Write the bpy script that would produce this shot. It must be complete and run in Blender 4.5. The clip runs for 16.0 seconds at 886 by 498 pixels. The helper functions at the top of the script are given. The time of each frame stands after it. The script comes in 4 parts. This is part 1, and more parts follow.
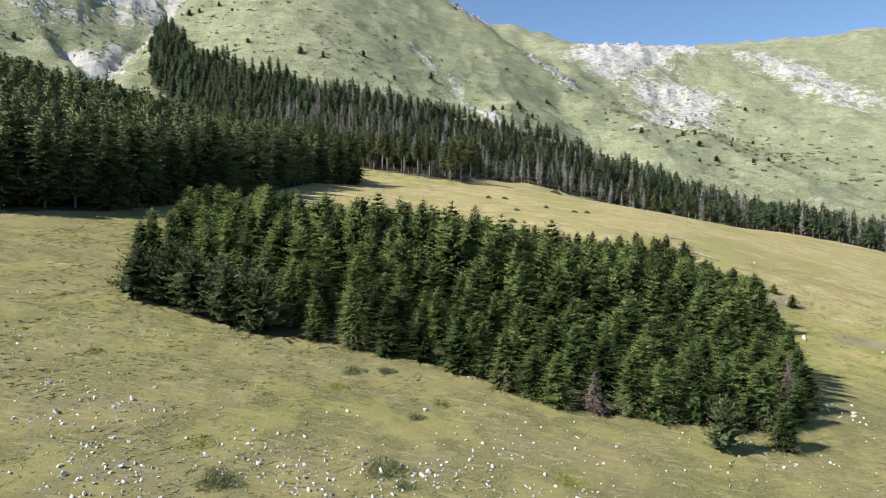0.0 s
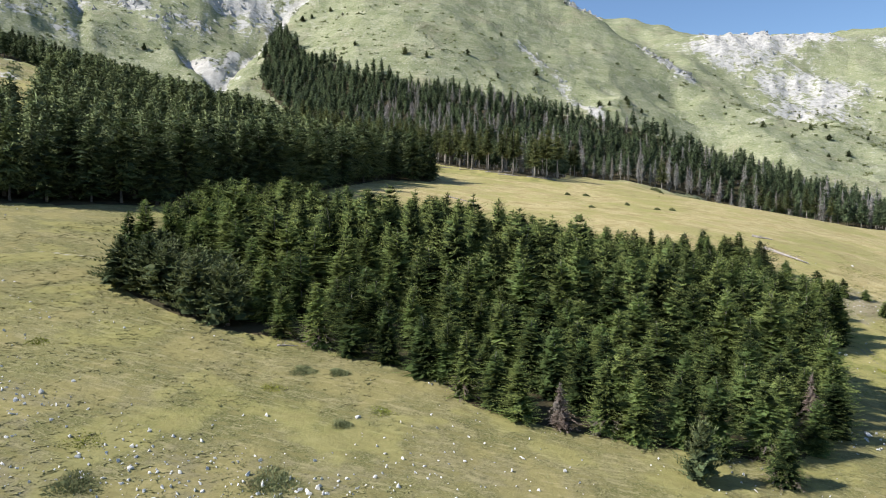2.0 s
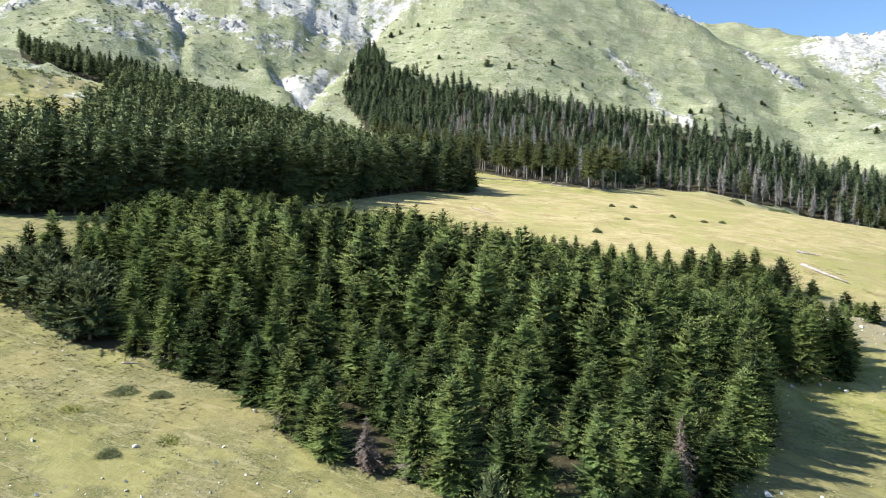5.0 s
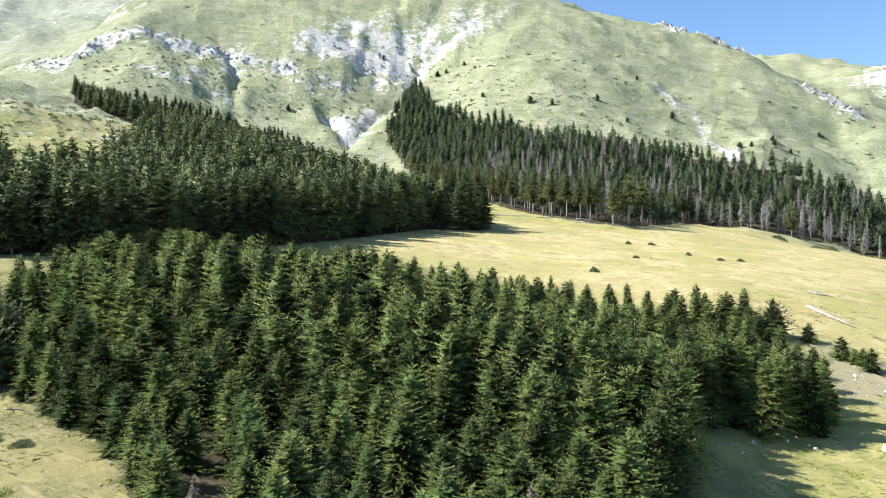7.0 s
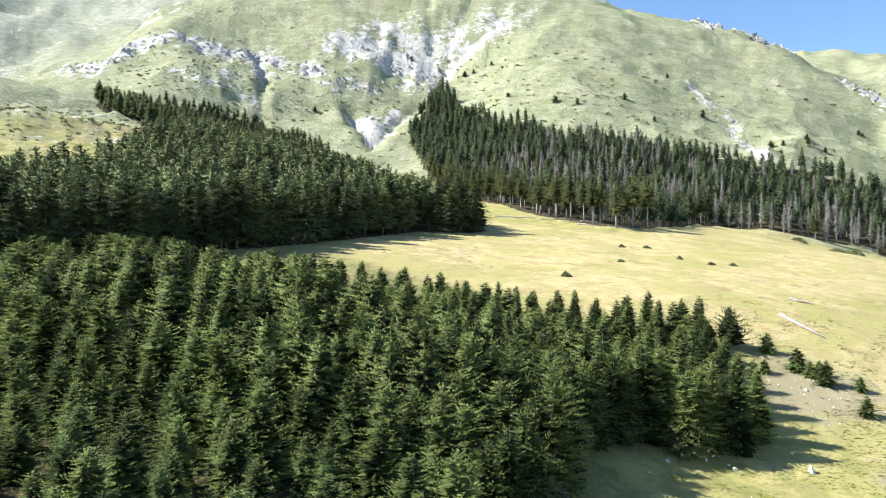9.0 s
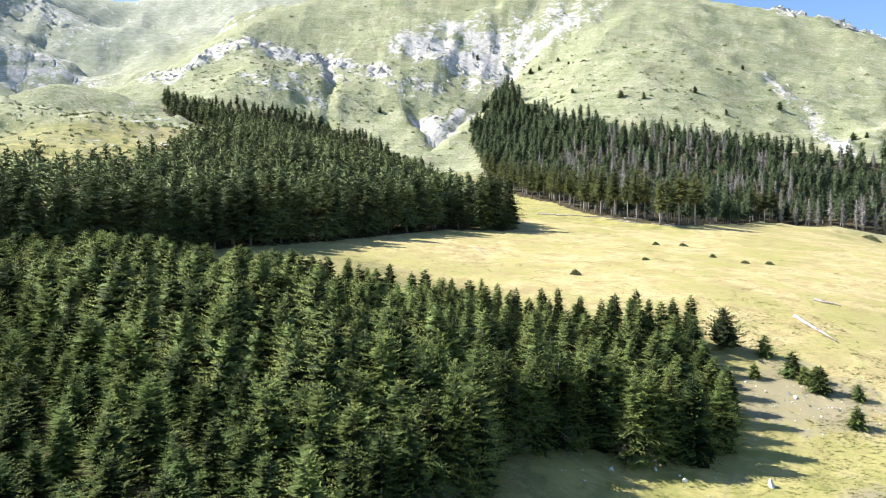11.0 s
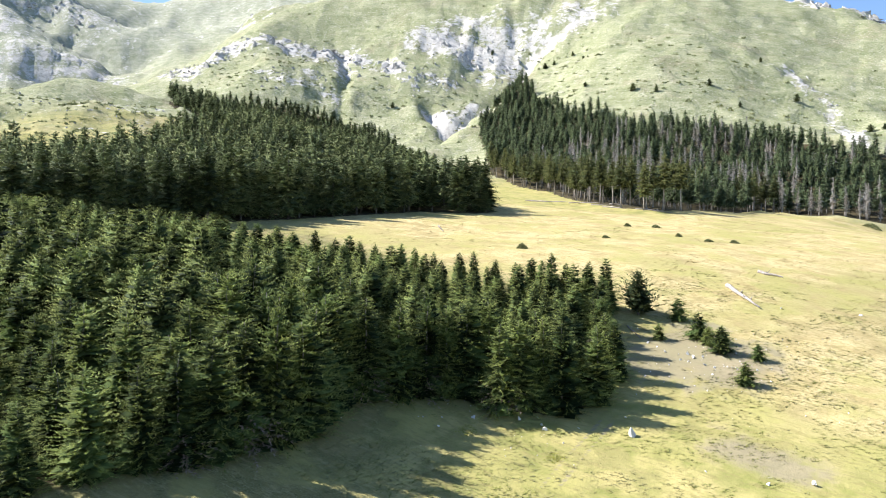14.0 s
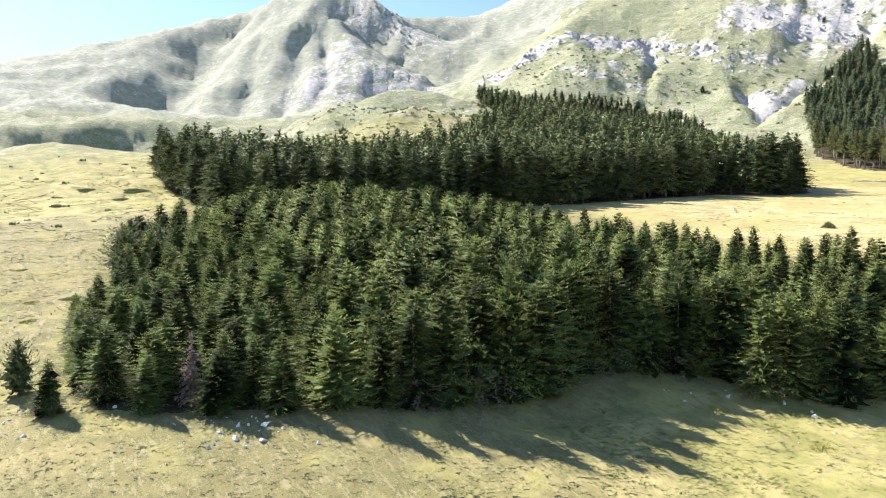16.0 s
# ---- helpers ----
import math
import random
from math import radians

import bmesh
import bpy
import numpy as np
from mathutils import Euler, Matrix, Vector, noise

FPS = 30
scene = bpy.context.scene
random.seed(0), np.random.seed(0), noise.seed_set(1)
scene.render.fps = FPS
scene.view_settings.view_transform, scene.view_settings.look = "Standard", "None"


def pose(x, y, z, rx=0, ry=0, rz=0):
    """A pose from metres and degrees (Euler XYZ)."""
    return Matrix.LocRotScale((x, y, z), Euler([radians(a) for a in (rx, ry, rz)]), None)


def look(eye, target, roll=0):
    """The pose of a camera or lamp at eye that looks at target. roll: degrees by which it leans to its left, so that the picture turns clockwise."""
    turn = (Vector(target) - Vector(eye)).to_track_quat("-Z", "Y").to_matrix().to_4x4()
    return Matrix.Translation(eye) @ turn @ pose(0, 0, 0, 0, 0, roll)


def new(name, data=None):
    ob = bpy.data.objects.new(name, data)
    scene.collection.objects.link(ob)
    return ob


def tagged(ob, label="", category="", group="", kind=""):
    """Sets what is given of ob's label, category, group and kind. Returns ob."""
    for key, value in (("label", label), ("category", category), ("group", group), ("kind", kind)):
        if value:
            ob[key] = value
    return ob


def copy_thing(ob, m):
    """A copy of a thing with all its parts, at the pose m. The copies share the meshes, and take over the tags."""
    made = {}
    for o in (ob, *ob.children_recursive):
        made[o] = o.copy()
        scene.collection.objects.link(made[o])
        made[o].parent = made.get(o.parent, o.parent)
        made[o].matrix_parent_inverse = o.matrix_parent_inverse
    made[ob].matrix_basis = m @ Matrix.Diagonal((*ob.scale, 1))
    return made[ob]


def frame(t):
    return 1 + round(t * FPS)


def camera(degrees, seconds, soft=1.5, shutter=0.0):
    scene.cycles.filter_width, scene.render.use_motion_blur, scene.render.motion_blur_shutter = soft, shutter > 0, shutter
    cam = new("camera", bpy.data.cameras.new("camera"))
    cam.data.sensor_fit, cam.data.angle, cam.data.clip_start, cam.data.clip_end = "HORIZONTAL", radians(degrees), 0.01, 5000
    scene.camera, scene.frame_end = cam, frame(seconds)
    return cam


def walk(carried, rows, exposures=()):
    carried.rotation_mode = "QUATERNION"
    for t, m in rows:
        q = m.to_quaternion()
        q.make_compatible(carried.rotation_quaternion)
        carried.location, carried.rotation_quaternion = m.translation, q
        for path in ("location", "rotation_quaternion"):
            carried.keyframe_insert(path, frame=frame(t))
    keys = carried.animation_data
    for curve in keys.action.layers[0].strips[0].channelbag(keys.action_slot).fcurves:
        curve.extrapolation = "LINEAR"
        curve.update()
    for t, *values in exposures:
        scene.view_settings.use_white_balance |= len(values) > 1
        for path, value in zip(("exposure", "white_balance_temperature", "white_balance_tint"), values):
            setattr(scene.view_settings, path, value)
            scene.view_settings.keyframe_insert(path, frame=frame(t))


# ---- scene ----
# >>path
cam = camera(63.89, 16.0, soft=1.0)
PATH = [
    (0.0, pose(0.00, 0.00, 25.00, 85.821, 0, -0.000) @ pose(0, 0, 0, 0, 0, 0.114)),
    (0.5, pose(3.44, 1.69, 24.73, 85.801, 0, 2.373) @ pose(0, 0, 0, 0, 0, 0.090)),
    (1.0, pose(6.98, 3.53, 24.46, 85.767, 0, 4.744) @ pose(0, 0, 0, 0, 0, 0.046)),
    (1.5, pose(10.57, 5.38, 24.22, 85.793, 0, 7.189) @ pose(0, 0, 0, 0, 0, 0.065)),
    (2.0, pose(14.18, 7.34, 23.94, 85.812, 0, 9.344) @ pose(0, 0, 0, 0, 0, 0.036)),
    (2.5, pose(17.77, 9.30, 23.75, 85.844, 0, 10.742) @ pose(0, 0, 0, 0, 0, 0.048)),
    (3.0, pose(21.40, 11.21, 23.67, 85.833, 0, 11.880) @ pose(0, 0, 0, 0, 0, 0.049)),
    (5.3, pose(37.24, 20.69, 23.57, 87.405, 0, 18.134) @ pose(0, 0, 0, 0, 0, -0.124)),
    (5.5, pose(38.57, 21.48, 23.65, 88.732, 0, 18.110) @ pose(0, 0, 0, 0, 0, -0.158)),
    (6.0, pose(41.92, 23.61, 23.68, 89.776, 0, 18.248) @ pose(0, 0, 0, 0, 0, -0.142)),
    (6.5, pose(45.30, 25.73, 23.99, 89.796, 0, 20.176) @ pose(0, 0, 0, 0, 0, -0.162)),
    (7.0, pose(48.79, 27.89, 24.19, 89.757, 0, 22.431) @ pose(0, 0, 0, 0, 0, -0.154)),
    (7.5, pose(52.21, 30.14, 24.37, 89.795, 0, 23.879) @ pose(0, 0, 0, 0, 0, -0.155)),
    (8.0, pose(55.62, 32.45, 24.56, 89.801, 0, 24.694) @ pose(0, 0, 0, 0, 0, -0.103)),
    (8.5, pose(59.06, 34.66, 24.75, 89.790, 0, 25.172) @ pose(0, 0, 0, 0, 0, -0.065)),
    (9.0, pose(62.40, 36.94, 24.90, 89.788, 0, 25.620) @ pose(0, 0, 0, 0, 0, -0.013)),
    (9.2, pose(63.75, 37.89, 24.94, 89.794, 0, 25.831) @ pose(0, 0, 0, 0, 0, 0.009)),
    (11.3, pose(77.04, 48.00, 24.10, 89.732, 0, 32.580) @ pose(0, 0, 0, 0, 0, -0.004)),
    (11.5, pose(78.22, 48.91, 23.76, 89.731, 0, 32.822) @ pose(0, 0, 0, 0, 0, 0.042)),
    (12.0, pose(81.04, 51.06, 22.81, 89.759, 0, 33.072) @ pose(0, 0, 0, 0, 0, 0.182)),
    (12.5, pose(83.46, 52.75, 21.89, 89.776, 0, 33.199) @ pose(0, 0, 0, 0, 0, 0.126)),
    (13.0, pose(85.80, 54.18, 20.90, 89.789, 0, 33.290) @ pose(0, 0, 0, 0, 0, 0.059)),
    (13.5, pose(88.07, 55.40, 19.82, 89.763, 0, 33.363) @ pose(0, 0, 0, 0, 0, 0.140)),
    (14.0, pose(89.89, 56.37, 18.75, 89.742, 0, 34.154) @ pose(0, 0, 0, 0, 0, 0.099)),
    (14.5, pose(91.36, 57.43, 17.81, 89.635, 0, 39.070) @ pose(0, 0, 0, 0, 0, 0.031)),
    (15.0, pose(92.64, 58.62, 16.87, 89.553, 0, 45.841) @ pose(0, 0, 0, 0, 0, 0.024)),
    (15.5, pose(93.70, 59.98, 16.10, 89.477, 0, 52.697) @ pose(0, 0, 0, 0, 0, -0.054)),
    (16.0, pose(94.61, 61.24, 15.56, 89.442, 0, 58.737) @ pose(0, 0, 0, 0, 0, -0.003)),
]
# <<path
EXPOSURES = [(0.0, 0.58, 6250, 9), (3.0, 0.73, 6250, 9), (5.5, 1.14, 6100, 7), (7.0, 1.25, 6100, 7), (12.5, 1.37, 6300, 11), (14.5, 1.37, 6300, 12), (16.0, 1.48, 6350, 16)]
walk(cam, PATH, EXPOSURES)

# ---- world, sun ----
SUN_AZ = radians(-110)     # from +y towards +x: the sun stands in the west
SUN_EL = radians(42.5)
world = bpy.data.worlds.new("sky")
scene.world = world
world.use_nodes = True
wn = world.node_tree.nodes
sky = wn.new("ShaderNodeTexSky")
sky.sky_type = "NISHITA"
sky.sun_disc = False
sky.sun_elevation = SUN_EL
sky.sun_rotation = SUN_AZ
sky.altitude = 1400
sky.air_density = 1.0
sky.dust_density = 1.0
sky.ozone_density = 3.5
wn["Background"].inputs["Strength"].default_value = 0.095
world.node_tree.links.new(sky.outputs[0], wn["Background"].inputs[0])
sun_dir = Vector((math.sin(SUN_AZ) * math.cos(SUN_EL), math.cos(SUN_AZ) * math.cos(SUN_EL), math.sin(SUN_EL)))
sun_data = bpy.data.lights.new("sun", "SUN")
sun_data.energy = 5.0
sun_data.angle = radians(0.53)
sun_data.color = (1.0, 0.955, 0.9)
sun = new("sun", sun_data)
sun.matrix_world = look(sun_dir * 400, (0, 0, 0))


# ---- materials ----
def material(name, rough=0.9, spec=0.2):
    m = bpy.data.materials.new(name)
    m.use_nodes = True
    b = m.node_tree.nodes["Principled BSDF"]
    b.inputs["Roughness"].default_value = rough
    b.inputs["Specular IOR Level"].default_value = spec
    return m, m.node_tree, b


class Graph:
    """Short names for the nodes of one material."""

    def __init__(self, tree):
        self.t = tree

    def node(self, kind, **values):
        n = self.t.nodes.new(kind)
        for k, v in values.items():
            n.inputs[k].default_value = v
        return n

    def link(self, a, b):
        self.t.links.new(a, b)

    def position(self):
        return self.t.nodes.new("ShaderNodeNewGeometry").outputs["Position"]

    def noise(self, vector, scale, detail=4, rough=0.55):
        n = self.node("ShaderNodeTexNoise", Scale=scale, Detail=detail, Roughness=rough)
        if vector is not None:
            self.link(vector, n.inputs["Vector"])
        return n.outputs["Fac"]

    def attr(self, name):
        n = self.t.nodes.new("ShaderNodeAttribute")
        n.attribute_name = name
        return n.outputs["Fac"]

    def ramp(self, fac, stops):
        n = self.t.nodes.new("ShaderNodeValToRGB")
        el = n.color_ramp.elements
        while len(el) < len(stops):
            el.new(0.5)
        for e, (p, c) in zip(el, stops):
            e.position = p
            e.color = (*c, 1) if len(c) == 3 else c
        self.link(fac, n.inputs[0])
        return n.outputs["Color"]

    def step(self, fac, lo, hi):
        n = self.node("ShaderNodeMapRange")
        n.interpolation_type = "SMOOTHSTEP"
        n.inputs["From Min"].default_value = lo
        n.inputs["From Max"].default_value = hi
        self.link(fac, n.inputs["Value"])
        return n.outputs["Result"]

    def mix(self, fac, a, b, blend="MIX"):
        n = self.t.nodes.new("ShaderNodeMix")
        n.data_type = "RGBA"
        n.blend_type = blend
        for i, v in ((0, fac), (6, a), (7, b)):
            if isinstance(v, (tuple, float, int)):
                n.inputs[i].default_value = (*v, 1) if isinstance(v, tuple) else v
            else:
                self.link(v, n.inputs[i])
        return n.outputs[2]

    def math(self, op, a, b=0.0):
        n = self.t.nodes.new("ShaderNodeMath")
        n.operation = op
        for i, v in ((0, a), (1, b)):
            if isinstance(v, (float, int)):
                n.inputs[i].default_value = v
            else:
                self.link(v, n.inputs[i])
        return n.outputs[0]

    def bump(self, height, strength, distance, target):
        n = self.node("ShaderNodeBump", Strength=strength, Distance=distance)
        self.link(height, n.inputs["Height"])
        self.link(n.outputs[0], target.inputs["Normal"])


def ground_material():
    m, t, b = material("alpine_turf_and_limestone", 0.95, 0.1)
    g = Graph(t)
    p = g.position()
    fine = g.noise(p, 2.2, 6, 0.7)
    mid = g.noise(p, 0.22, 5, 0.6)
    tuft = g.noise(p, 6.5, 4, 0.75)
    wide = g.noise(p, 0.035, 4, 0.55)
    huge = g.noise(p, 0.008, 4, 0.6)
    # turf of the pasture: olive, straw and bare soil in patches
    turf = g.mix(g.step(mid, 0.38, 0.62), (0.148, 0.144, 0.0522), (0.252, 0.217, 0.1))
    turf = g.mix(g.math("MULTIPLY", g.step(wide, 0.42, 0.62), 0.6), turf, (0.209, 0.196, 0.074))
    turf = g.mix(g.math("MULTIPLY", g.step(fine, 0.55, 0.72), 0.55), turf, (0.296, 0.252, 0.131))
    turf = g.mix(g.math("MULTIPLY", g.step(fine, 0.5, 0.36), 0.6), turf, (0.0957, 0.0957, 0.0391))
    turf = g.mix(g.math("MULTIPLY", g.step(tuft, 0.53, 0.62), 0.6), turf, (0.348, 0.3, 0.165))
    turf = g.mix(g.math("MULTIPLY", g.step(tuft, 0.46, 0.38), 0.55), turf, (0.087, 0.0853, 0.0365))
    blotch = g.noise(p, 0.11, 3, 0.6)
    turf = g.mix(g.math("MULTIPLY", g.step(blotch, 0.54, 0.64), 0.45), turf, (0.261, 0.183, 0.1))
    turf = g.mix(g.math("MULTIPLY", g.step(blotch, 0.45, 0.36), 0.5), turf, (0.261, 0.244, 0.074))
    streak = t.nodes.new("ShaderNodeMapping")
    streak.inputs["Rotation"].default_value = (0, 0, 0.25)
    streak.inputs["Scale"].default_value = (0.55, 2.0, 1.0)
    g.link(p, streak.inputs["Vector"])
    lines = g.noise(streak.outputs[0], 1.0, 4, 0.65)
    turf = g.mix(g.math("MULTIPLY", g.step(lines, 0.54, 0.63), 0.55), turf, (0.348, 0.3, 0.152))
    turf = g.mix(g.math("MULTIPLY", g.step(lines, 0.46, 0.38), 0.6), turf, (0.104, 0.1, 0.0418))
    # stony ground between the tufts
    turf = g.mix(g.math("MULTIPLY", g.attr("stony"), g.step(mid, 0.45, 0.6)), turf, (0.165, 0.144, 0.1))
    straw = g.mix(g.step(mid, 0.35, 0.65), (0.408, 0.327, 0.147), (0.51, 0.42, 0.216))
    straw = g.mix(g.math("MULTIPLY", g.step(fine, 0.5, 0.7), 0.5), straw, (0.591, 0.484, 0.265))
    straw = g.mix(g.math("MULTIPLY", g.step(wide, 0.48, 0.6), 0.75), straw, (0.316, 0.291, 0.108))
    straw = g.mix(g.math("MULTIPLY", g.step(mid, 0.44, 0.34), 0.5), straw, (0.306, 0.242, 0.108))
    straw = g.mix(g.math("MULTIPLY", g.step(tuft, 0.48, 0.4), 0.6), straw, (0.245, 0.198, 0.0784))
    straw = g.mix(g.math("MULTIPLY", g.step(fine, 0.47, 0.36), 0.55), straw, (0.224, 0.198, 0.0735))
    lush = g.mix(g.step(mid, 0.35, 0.65), (0.22, 0.225, 0.065), (0.4, 0.34, 0.14))
    col = g.mix(g.step(g.math("ADD", g.attr("lush"), g.math("MULTIPLY", g.math("SUBTRACT", mid, 0.5), 0.9)), 0.3, 0.7), turf, lush)
    col = g.mix(g.step(g.math("ADD", g.attr("straw"), g.math("MULTIPLY", g.math("SUBTRACT", wide, 0.5), 1.2)), 0.3, 0.75), col, straw)
    col = g.mix(g.math("MULTIPLY", g.step(blotch, 0.52, 0.6), 0.5), col, (0.29, 0.28, 0.085))
    col = g.mix(g.math("MULTIPLY", g.step(blotch, 0.46, 0.38), 0.35), col, (0.33, 0.26, 0.13))
    col = g.mix(g.math("MULTIPLY", g.step(lines, 0.48, 0.39), 0.6), col, (0.25, 0.215, 0.085))
    col = g.mix(g.math("MULTIPLY", g.step(g.math("ADD", g.attr("stony"), g.math("MULTIPLY", g.math("SUBTRACT", mid, 0.5), 1.2)), 0.55, 0.85), 0.7), col, (0.24, 0.205, 0.145))
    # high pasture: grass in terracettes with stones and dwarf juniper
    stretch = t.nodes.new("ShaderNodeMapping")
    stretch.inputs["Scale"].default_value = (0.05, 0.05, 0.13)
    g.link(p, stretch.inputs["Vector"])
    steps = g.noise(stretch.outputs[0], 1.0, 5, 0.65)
    # grass base tones; blue lifted a little to take in distance haze
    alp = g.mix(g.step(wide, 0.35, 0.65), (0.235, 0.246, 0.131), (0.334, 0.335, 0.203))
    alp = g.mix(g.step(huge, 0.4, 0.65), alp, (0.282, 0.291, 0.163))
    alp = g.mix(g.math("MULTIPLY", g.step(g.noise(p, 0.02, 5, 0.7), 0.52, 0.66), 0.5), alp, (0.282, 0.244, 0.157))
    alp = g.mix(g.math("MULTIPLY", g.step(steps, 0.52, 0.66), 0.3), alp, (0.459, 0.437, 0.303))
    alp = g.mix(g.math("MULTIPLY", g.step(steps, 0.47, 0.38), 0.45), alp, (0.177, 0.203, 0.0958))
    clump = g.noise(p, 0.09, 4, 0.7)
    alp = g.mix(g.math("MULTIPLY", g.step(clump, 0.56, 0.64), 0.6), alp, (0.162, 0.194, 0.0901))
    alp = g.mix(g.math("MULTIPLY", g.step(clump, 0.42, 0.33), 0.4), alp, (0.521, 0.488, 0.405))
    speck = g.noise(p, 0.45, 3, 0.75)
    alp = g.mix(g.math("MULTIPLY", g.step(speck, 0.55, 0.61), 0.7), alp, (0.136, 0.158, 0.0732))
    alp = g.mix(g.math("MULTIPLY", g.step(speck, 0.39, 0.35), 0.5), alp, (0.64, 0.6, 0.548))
    # the great mountain's slopes, paled towards grey to put distance haze into the colour
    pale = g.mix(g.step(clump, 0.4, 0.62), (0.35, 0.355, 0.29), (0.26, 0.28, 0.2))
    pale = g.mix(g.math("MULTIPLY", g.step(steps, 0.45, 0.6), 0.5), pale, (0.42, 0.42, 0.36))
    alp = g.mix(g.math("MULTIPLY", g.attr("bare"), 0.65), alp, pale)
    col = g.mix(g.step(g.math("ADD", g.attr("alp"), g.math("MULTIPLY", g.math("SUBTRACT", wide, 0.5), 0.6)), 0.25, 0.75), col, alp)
    # needle litter under the woods
    litter = g.mix(g.step(mid, 0.4, 0.6), (0.05, 0.045, 0.025), (0.095, 0.075, 0.04))
    col = g.mix(g.step(g.math("ADD", g.attr("litter"), g.math("MULTIPLY", g.math("SUBTRACT", mid, 0.5), 0.8)), 0.35, 0.75), col, litter)
    # limestone
    crack = g.noise(p, 0.12, 8, 0.75)
    stone = g.mix(g.step(crack, 0.36, 0.62), (0.3, 0.29, 0.27), (0.56, 0.53, 0.48))
    stone = g.mix(g.math("MULTIPLY", g.step(mid, 0.55, 0.68), 0.6), stone, (0.64, 0.61, 0.56))
    k = g.math("ADD", g.attr("rock"), g.math("MULTIPLY", g.math("SUBTRACT", crack, 0.5), 1.7))
    k = g.math("ADD", k, g.math("MULTIPLY", g.math("SUBTRACT", wide, 0.5), 1.0))
    col = g.mix(g.step(k, 0.42, 0.58), col, stone)
    scree = g.mix(g.step(crack, 0.35, 0.65), (0.42, 0.39, 0.34), (0.62, 0.59, 0.53))
    s = g.math("ADD", g.attr("scree"), g.math("MULTIPLY", g.math("SUBTRACT", mid, 0.5), 0.7))
    col = g.mix(g.step(s, 0.42, 0.62), col, scree)
    g.link(col, b.inputs["Base Color"])
    h = g.math("ADD", g.math("MULTIPLY", fine, 0.7), g.math("MULTIPLY", mid, 1.6))
    h = g.math("ADD", h, g.math("MULTIPLY", tuft, 0.2))
    h = g.math("ADD", h, g.math("MULTIPLY", g.math("MULTIPLY", crack, g.attr("alp")), 30.0))
    g.bump(h, 0.55, 0.2, b)
    return m


def needle_material(name, dark, light, dead=None, through_light=0.15):
    m, t, b = material(name, 0.75, 0.08)
    g = Graph(t)
    geo = t.nodes.new("ShaderNodeNewGeometry")
    info = t.nodes.new("ShaderNodeObjectInfo")
    # tone from foot to tip; in crowns it also carries inner shade
    a = g.math("MULTIPLY_ADD", g.attr("leaf_tone"), 0.75)
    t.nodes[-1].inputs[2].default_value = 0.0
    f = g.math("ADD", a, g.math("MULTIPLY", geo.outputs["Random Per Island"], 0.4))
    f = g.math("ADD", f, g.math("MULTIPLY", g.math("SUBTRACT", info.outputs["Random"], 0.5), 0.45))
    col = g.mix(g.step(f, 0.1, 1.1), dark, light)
    tint = g.noise(g.position(), 0.35, 2)
    col = g.mix(g.math("MULTIPLY", g.step(tint, 0.45, 0.7), 0.4), col, tuple(c * k for c, k in zip(light, (0.7, 0.85, 0.9))))
    if dead:
        col = g.mix(g.step(geo.outputs["Random Per Island"], 0.9, 0.93), col, dead)
    g.link(col, b.inputs["Base Color"])
    b.inputs["Subsurface Weight"].default_value = 0.0
    tr = g.node("ShaderNodeBsdfTranslucent")
    g.link(col, tr.inputs["Color"])
    mx = g.node("ShaderNodeMixShader", Fac=through_light)
    out = t.nodes["Material Output"]
    g.link(b.outputs[0], mx.inputs[1])
    g.link(tr.outputs[0], mx.inputs[2])
    g.link(mx.outputs[0], out.inputs["Surface"])
    return m


def bark_material(name, a, c):
    m, t, b = material(name, 0.9, 0.2)
    g = Graph(t)
    p = g.position()
    n = g.noise(p, 6.0, 5, 0.7)
    w = g.noise(p, 0.6, 3)
    col = g.mix(g.step(n, 0.35, 0.65), a, c)
    col = g.mix(g.math("MULTIPLY", g.step(w, 0.5, 0.65), 0.4), col, tuple(x * 1.5 for x in c))
    g.link(col, b.inputs["Base Color"])
    g.bump(n, 0.6, 0.05, b)
    return m


def limestone_material(name="weathered_limestone", scale=1.6, tone=1.0):
    m, t, b = material(name, 0.9, 0.25)
    g = Graph(t)
    p = g.position()
    n = g.noise(p, scale, 8, 0.7)
    w = g.noise(p, scale * 5.6, 5, 0.7)
    col = g.mix(g.step(n, 0.35, 0.62), tuple(c * tone for c in (0.5, 0.48, 0.45)), tuple(c * tone for c in (0.74, 0.715, 0.67)))
    col = g.mix(g.math("MULTIPLY", g.step(w, 0.55, 0.72), 0.5), col, (0.27, 0.26, 0.23))
    g.link(col, b.inputs["Base Color"])
    g.bump(g.math("ADD", n, g.math("MULTIPLY", w, 0.25)), 0.8, 0.2 / scale, b)
    return m


GROUND = ground_material()
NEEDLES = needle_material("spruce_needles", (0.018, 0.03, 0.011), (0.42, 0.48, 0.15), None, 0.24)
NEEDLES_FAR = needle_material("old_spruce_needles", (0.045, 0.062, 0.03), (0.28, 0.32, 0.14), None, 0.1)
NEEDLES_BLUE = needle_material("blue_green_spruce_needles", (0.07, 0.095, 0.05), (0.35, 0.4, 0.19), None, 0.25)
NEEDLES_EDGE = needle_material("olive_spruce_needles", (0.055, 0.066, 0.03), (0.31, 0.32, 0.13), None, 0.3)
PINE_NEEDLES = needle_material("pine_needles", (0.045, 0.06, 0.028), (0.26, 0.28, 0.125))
GREY_TWIGS = needle_material("bleached_grey_twigs", (0.34, 0.31, 0.28), (0.58, 0.54, 0.49))
DEAD_NEEDLES = needle_material("dead_brown_twigs", (0.16, 0.12, 0.095), (0.42, 0.33, 0.27))
SHRUB = needle_material("juniper_foliage", (0.13, 0.14, 0.06), (0.28, 0.29, 0.14))
